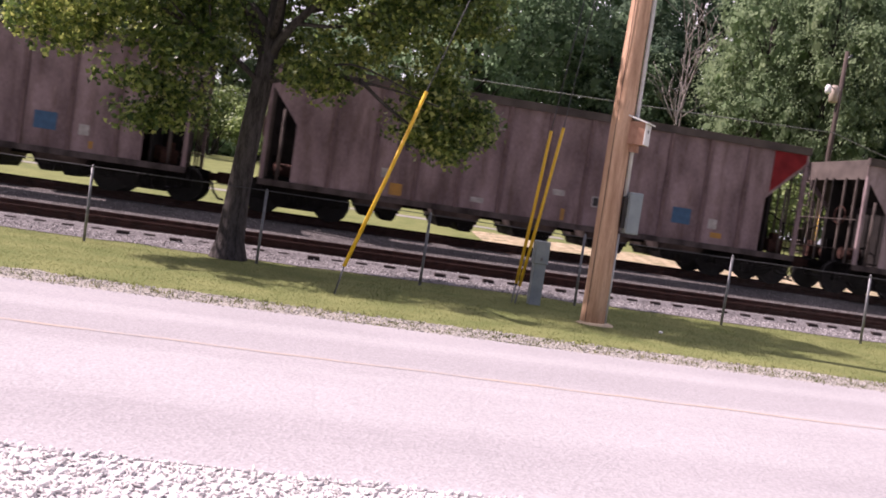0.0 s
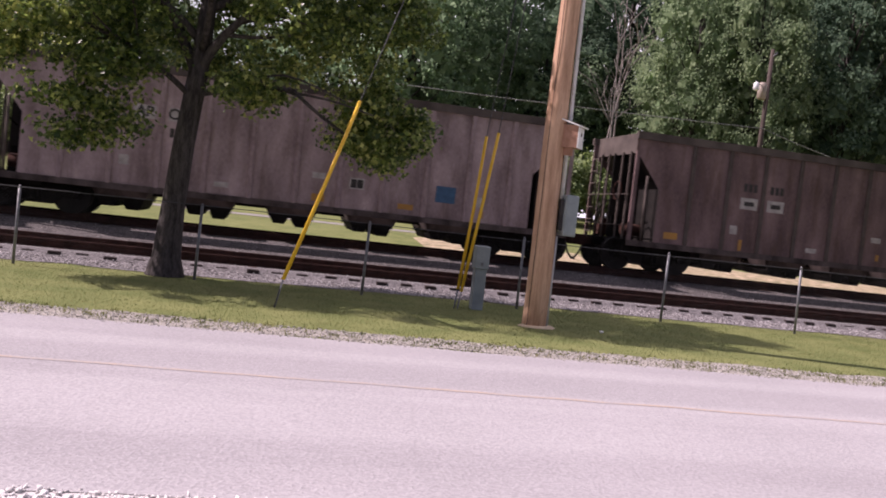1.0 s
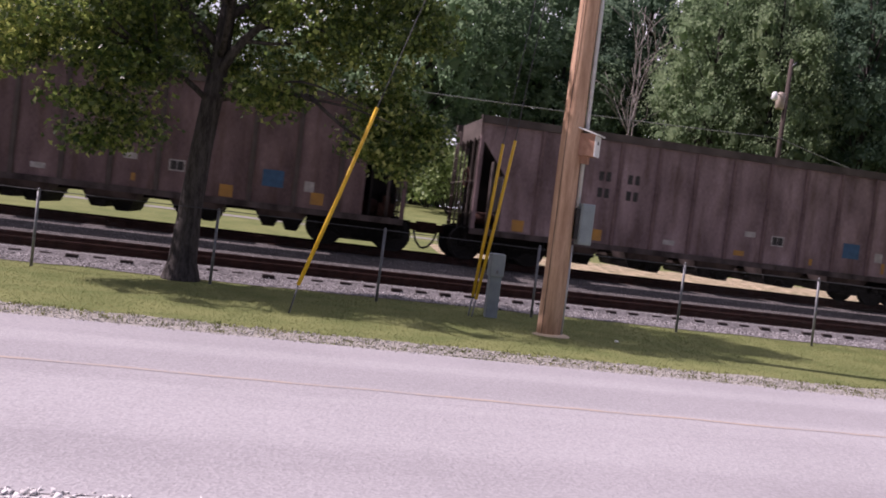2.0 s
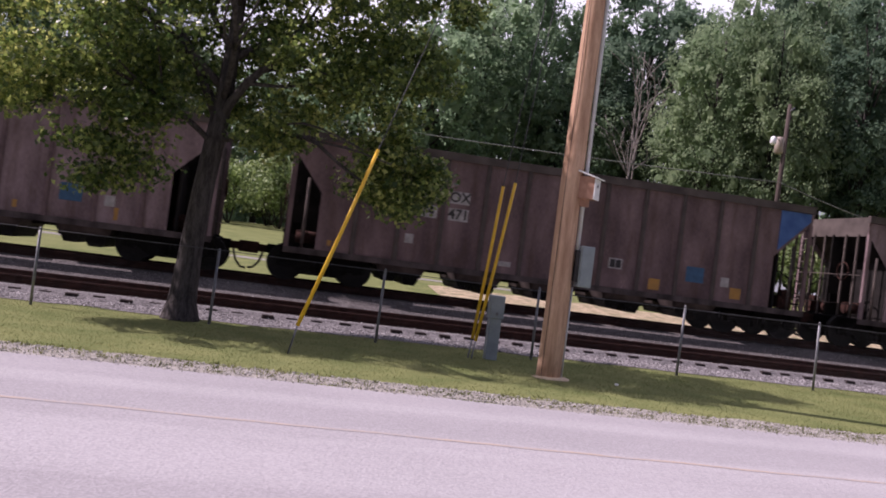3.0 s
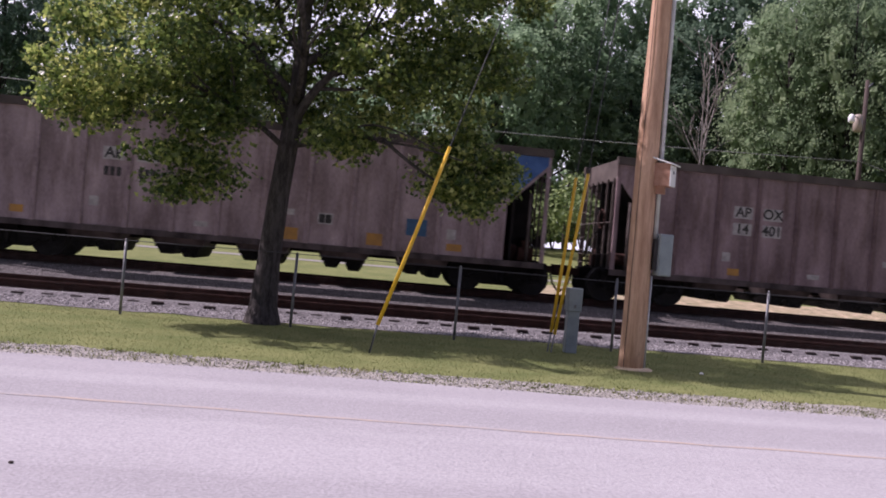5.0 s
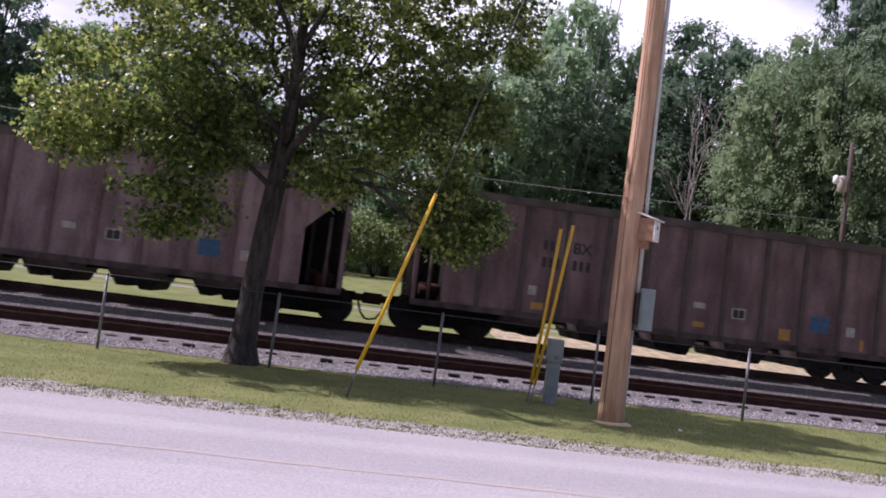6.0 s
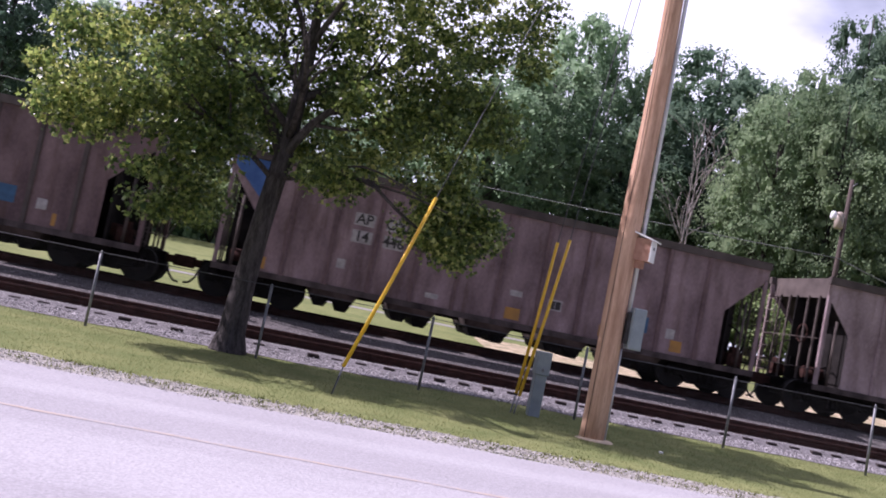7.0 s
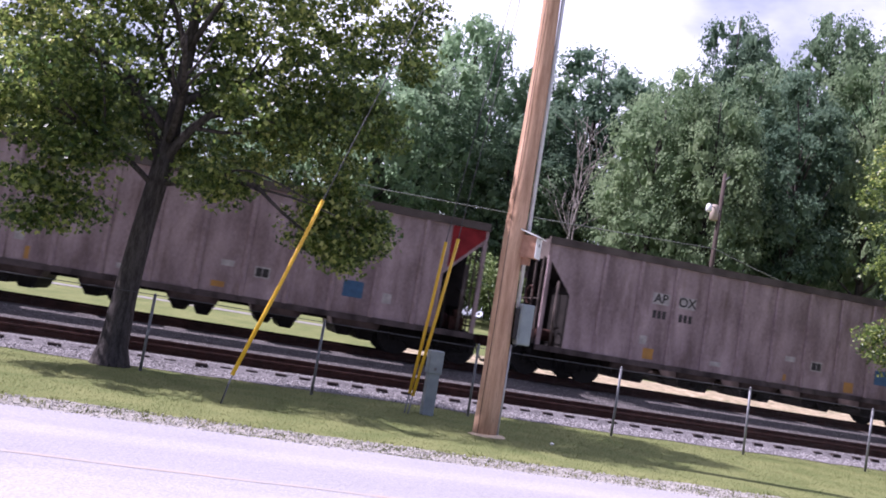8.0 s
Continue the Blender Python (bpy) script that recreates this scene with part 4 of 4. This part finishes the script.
# form, place, height, width, turn
for spot in ((0, 15.9, 64, 22.4, 8.6, 10), (1, 24.9, 60, 20.8, 10.2, 80), (0, 21.7, 64, 20.2, 8.0, 200), (1, 36.9, 62, 27.0, 7.8, 30), (0, 43.4, 58, 27.2, 9.4, 120), (2, 47.7, 54, 26.4, 9.8, 300),
             (0, 31.7, 62, 20.8, 8.6, 250), (0, 43.5, 66, 25.8, 8.0, 170), (0, 12.3, 57, 16.4, 10.6, 60), (3, 8.2, 54, 13.6, 8.8, 140), (2, 25.4, 50, 16.4, 8.6, 15), (2, 27.5, 47, 15.4, 6.9, 220),
             (0, 33.2, 52, 19.7, 8.6, 330), (1, 32.8, 46, 18.0, 6.9, 95), (2, 38.0, 46, 20.8, 8.9, 40), (3, 17.6, 56, 11.5, 8.0, 185), (0, 29.5, 55, 16.5, 8.5, 75), (0, 40.0, 51, 17.0, 8.5, 20),
             (1, 20.2, 58, 15.0, 8.5, 310), (1, -23.7, 60, 16.4, 7.4, 0), (0, -18.6, 62, 14.5, 8.4, 45), (0, -13.6, 64, 13.5, 8.4, 90), (0, -2.0, 64, 10.8, 8.4, 135), (2, -8.0, 66, 12.4, 8.6, 270), (3, 3.2, 60, 12.0, 8.6, 235)):
    plant(*spot)
wood_rng = random.Random(8)
# the woods beyond the planted stretch
for k in range(6):
    plant(wood_rng.choice((0, 3, 2)), -12 - 6.0 * k + wood_rng.uniform(-1.5, 1.5), 64 + wood_rng.uniform(-4, 8), wood_rng.uniform(10, 13.5), wood_rng.uniform(7.5, 9.5), wood_rng.uniform(0, 360))
for k in range(5):
    plant(wood_rng.choice((0, 1, 2)), 44 + 6.5 * k + wood_rng.uniform(-1.5, 1.5), 58 + wood_rng.uniform(-6, 9), wood_rng.uniform(17, 22), wood_rng.uniform(9, 11.5), wood_rng.uniform(0, 360))
for i, form in enumerate(FORMS):
    form.location = (-70 - 9 * i, 63 + 3 * i, 2.4)


def bush(seed, w, h):
    rng = np.random.default_rng(seed)
    b = tagged(new("bush"), "low leafy green shrub at the woods' edge", "shrub", group="shrubs along the woods")
    bm = B()
    for k in range(7):
        limb(bm, rng, (0, 0, -0.1), (rng.uniform(-w, w) * 0.4, rng.uniform(-w, w) * 0.3, h * rng.uniform(0.5, 0.85)), 0.04, 0.01)
    part("woody_base", bm, M_BARK, b)
    lobes = [((rng.uniform(-w, w) * 0.4, rng.uniform(-w, w) * 0.3, h * rng.uniform(0.25, 0.72)), w * rng.uniform(0.15, 0.26)) for k in range(12)]
    shared("crown", leafy_lobes("crown", rng, lobes, 2600, 0.21, M_BUSH_LEAF), b)
    return b


BUSHES = [bush(41, 4.5, 4.2), bush(42, 5.0, 5.6)]
for i in range(20):
    x = -30 + 4.4 * i
    bush_y = (49.5 if x < 11 else 42.5) + wood_rng.uniform(-1.2, 1.2)
    m = Matrix.Translation((x + wood_rng.uniform(-1.2, 1.2), bush_y, ground_height(bush_y) - 0.05)) @ pose(0, 0, 0, 0, 0, wood_rng.uniform(0, 360))
    copy_thing(BUSHES[i % 2], m)
for i in range(34):
    bush_y = 58.5 + wood_rng.uniform(-2.0, 2.0)
    m = Matrix.Translation((-50 + 3.5 * i + wood_rng.uniform(-0.8, 0.8), bush_y, ground_height(bush_y) - 0.05)) @ pose(0, 0, 0, 0, 0, wood_rng.uniform(0, 360))
    copy_thing(BUSHES[(i * 7) % 2], m)
for i in range(9):
    bush_y = 45.5 + wood_rng.uniform(-0.8, 0.8)
    m = Matrix.Translation((9.5 + 3.3 * i + wood_rng.uniform(-0.8, 0.8), bush_y, ground_height(bush_y) - 0.05)) @ pose(0, 0, 0, 0, 0, wood_rng.uniform(0, 360))
    copy_thing(BUSHES[i % 2], m)
for i in range(13):
    bush_y = 54.0 + wood_rng.uniform(-1.5, 1.5)
    m = Matrix.Translation((-26 + 3.2 * i + wood_rng.uniform(-0.8, 0.8), bush_y, ground_height(bush_y) - 0.05)) @ pose(0, 0, 0, 0, 0, wood_rng.uniform(0, 360))
    copy_thing(BUSHES[(i * 5 + 1) % 2], m)
for x, bush_y, turn in ((17.4, 44.2, 20), (19.1, 44.0, 150), (20.9, 44.5, 260)):
    copy_thing(BUSHES[1], pose(x, bush_y, ground_height(bush_y) - 0.05, 0, 0, turn))
BUSHES[0].location, BUSHES[1].location = (62, 43, 1.7), (66, 44, 1.75)


far_rng = np.random.default_rng(31)
far = np.stack([far_rng.uniform(-110, 130, 6200), far_rng.uniform(94, 100, 6200), 2.3 + 8.5 * far_rng.uniform(0, 1, 6200) ** 1.2], 1)
far[:3000, 2] = far_rng.uniform(2.2, 6.0, 3000)
far[:, 2] *= 1 + 0.85 * np.clip((far[:, 0] - 12) / 10, 0, 1)
tagged(new("far_woods", foliage("far_woods", far_rng, far, 10, 1.2, 0.95, M_WOOD_LEAF)), "dense green woods closing the far distance", "woods", kind="stuff")


def dead_tree():
    rng = np.random.default_rng(77)
    t = tagged(new("dead_tree"), "bare pale dead tree among green ones", "tree")
    t.location = (19.8, 49.3, 2.1)
    bm = B()
    for k in range(3):
        root = (0.5 * k - 0.5, 0.3 * k, -0.3)
        top = (rng.uniform(-0.6, 2.2), rng.uniform(-0.6, 0.6), rng.uniform(12.0, 14.5))
        pts = limb(bm, rng, root, top, 0.09, 0.016, 0.04, 8)
        for j in range(9):
            p = pts[4 + j % 4]
            tip = p + Vector((rng.normal() * 1.1, rng.normal() * 0.8, rng.uniform(1.2, 3.0)))
            q = limb(bm, rng, p, tip, 0.034, 0.01, 0.12, 5)
            limb(bm, rng, q[3], q[3] + Vector((rng.normal() * 0.7, rng.normal() * 0.5, rng.uniform(0.6, 1.4))), 0.025, 0.01, 0.1, 3)
    part("trunk", bm, M_DEAD, t)


dead_tree()


# ---- grass and loose stones ----
def stuff(name, me, label, category):
    tagged(new(name, me), label, category, kind="stuff")


rng = np.random.default_rng(4)
n = 150000
gx, gy = rng.uniform(-13, 20, n), rng.uniform(10.6, 16.8, n)
thin = rng.uniform(size=n) < np.clip((gy - 10.75) / 0.7, 0.1, 1)
gx, gy = gx[thin], gy[thin]
gy = gy + ROAD_SLANT * (gx + 2) * np.clip((12.5 - gy) / 1.5, 0, 1)
gz = np.array([ground_height(y) for y in gy])
BLADE = [(-0.14, 0, -0.1), (0.14, 0, -0.1), (0.05, 0.6, 0.85), (-0.08, 0.25, 0.5)]
stuff("grass", scattered("grass", np.stack([gx, gy, gz], 1), turns_of(rng, len(gx), 0.82), BLADE, [(0, 1, 2), (0, 2, 3)], rng.uniform(0.010, 0.026, len(gx)), M_BLADE),
      "short mown green grass beside the road", "grass")

n = 9000
tx, ty = np.repeat(rng.uniform(-12, 19, n // 10), 10) + rng.normal(0, 0.035, n), np.repeat(rng.uniform(10.62, 11.5, n // 10), 10) + rng.normal(0, 0.03, n)
ty += ROAD_SLANT * (tx + 2)
stuff("grass_tufts", scattered("grass_tufts", np.stack([tx, ty, np.zeros(n)], 1), turns_of(rng, n, 0.75), BLADE, [(0, 1, 2), (0, 2, 3)], rng.uniform(0.022, 0.06, n), M_BLADE),
      "ragged grass tufts growing through the gravel edge", "grass")


def stones(name, count, x0, x1, y0, y1, lo, hi, material, label, slant=0.0, flat=1.0):
    x, y = rng.uniform(x0, x1, count), rng.uniform(y0, y1, count)
    y += slant * (x + 2)
    z = np.array([ground_height(v) for v in y]) + 0.012
    stuff(name, scattered(name, np.stack([x, y, z], 1), turns_of(rng, count, 1 - flat), [(a, b, c * flat) for a, b, c in STONE], STONE_FACES, (lo + (hi - lo) * rng.uniform(0, 1, count) ** 2) / 2, material), label, "gravel")


stones("ballast_stones", 11000, -14, 22, 16.6, 17.56, 0.03, 0.08, M_BALLAST_STONE, "loose grey ballast stones below the near rail")
stones("ballast_stones", 3000, -16, 26, 19.75, 20.8, 0.03, 0.08, M_BALLAST_STONE, "loose grey ballast stones beside the empty track")
stones("ballast_stones", 6500, -16, 26, 20.7, 22.4, 0.03, 0.08, M_COAL_SHADE_STONE, "coal-dusted ballast stones beside the busy track, darkened for the train's shade")
stones("ballast_stones", 6000, -14, 22, 17.72, 19.5, 0.02, 0.05, M_BALLAST_STONE, "loose grey ballast stones between the near rails")
stones("verge_stones", 12500, -12, 18, 10.46, 11.36, 0.012, 0.046, M_VERGE, "loose pale stones along the road edge", ROAD_SLANT)
stones("shoulder_stones", 15000, -4, 4, 3.4, 4.82, 0.012, 0.075, M_STONE, "white crushed stones on the near shoulder", ROAD_SLANT, 0.5)


def weed():
    w = tagged(new("weed"), "small green weed rooted in the white gravel", "weed")
    w.location = (1.62, 4.6, 0.01)
    for k in range(14):
        a = k * 2.4
        leaf = B()
        tip = Vector((math.cos(a), math.sin(a), 0.9 + 0.3 * math.sin(k * 2.1))) * (0.03 + 0.018 * (k % 3))
        tube(leaf, [(0, 0, 0), tip * 0.5, tip], [0.003, 0.007, 0.001], 5)
        part("leaf", leaf, M_BLADE, w)


weed()


def bit(name, label, category, x, y, z, r, material):
    bm = B()
    bmesh.ops.create_icosphere(bm, subdivisions=2, radius=r)
    for v in bm.verts:
        v.co *= 1 + 0.35 * noise.noise(v.co * (1.5 / r) + Vector((x, y, 0)))
        v.co.z *= 0.6
    ob = part(name, bm, material)
    ob.location = (x, y, z + r * 0.45)
    tagged(ob, label, category)


bit("pebble", "small dark pebble lying on the asphalt", "stone", -2.05, 5.88, 0.012, 0.017, M_TIE)
bit("litter", "small crumpled white paper scrap in the grass", "litter", 5.74, 13.45, 0.0, 0.035, M_WHITE)


# ---- what moves ----
def motions():
    turn = SPEED / 0.457
    spin = [(k / FPS, turn * k / FPS) for k in range(0, 8 * FPS + 1)]
    for j, car in CARS:
        walk(car, [(t * 0.5, pose(FIRST - PITCH / 2 + PITCH * j - SPEED * t * 0.5, TRACK_Y, RAIL_TOP)) for t in range(17)])
        for truck in [o for o in car.children if o.name.startswith("truck")]:
            for axle in [o for o in truck.children if o.name.startswith("wheelset")]:
                x = axle.matrix_basis.translation.x
                walk(axle, [(t, Matrix.Translation((x, 0, 0.457)) @ Matrix.Rotation(-a, 4, "Y")) for t, a in spin])


motions()
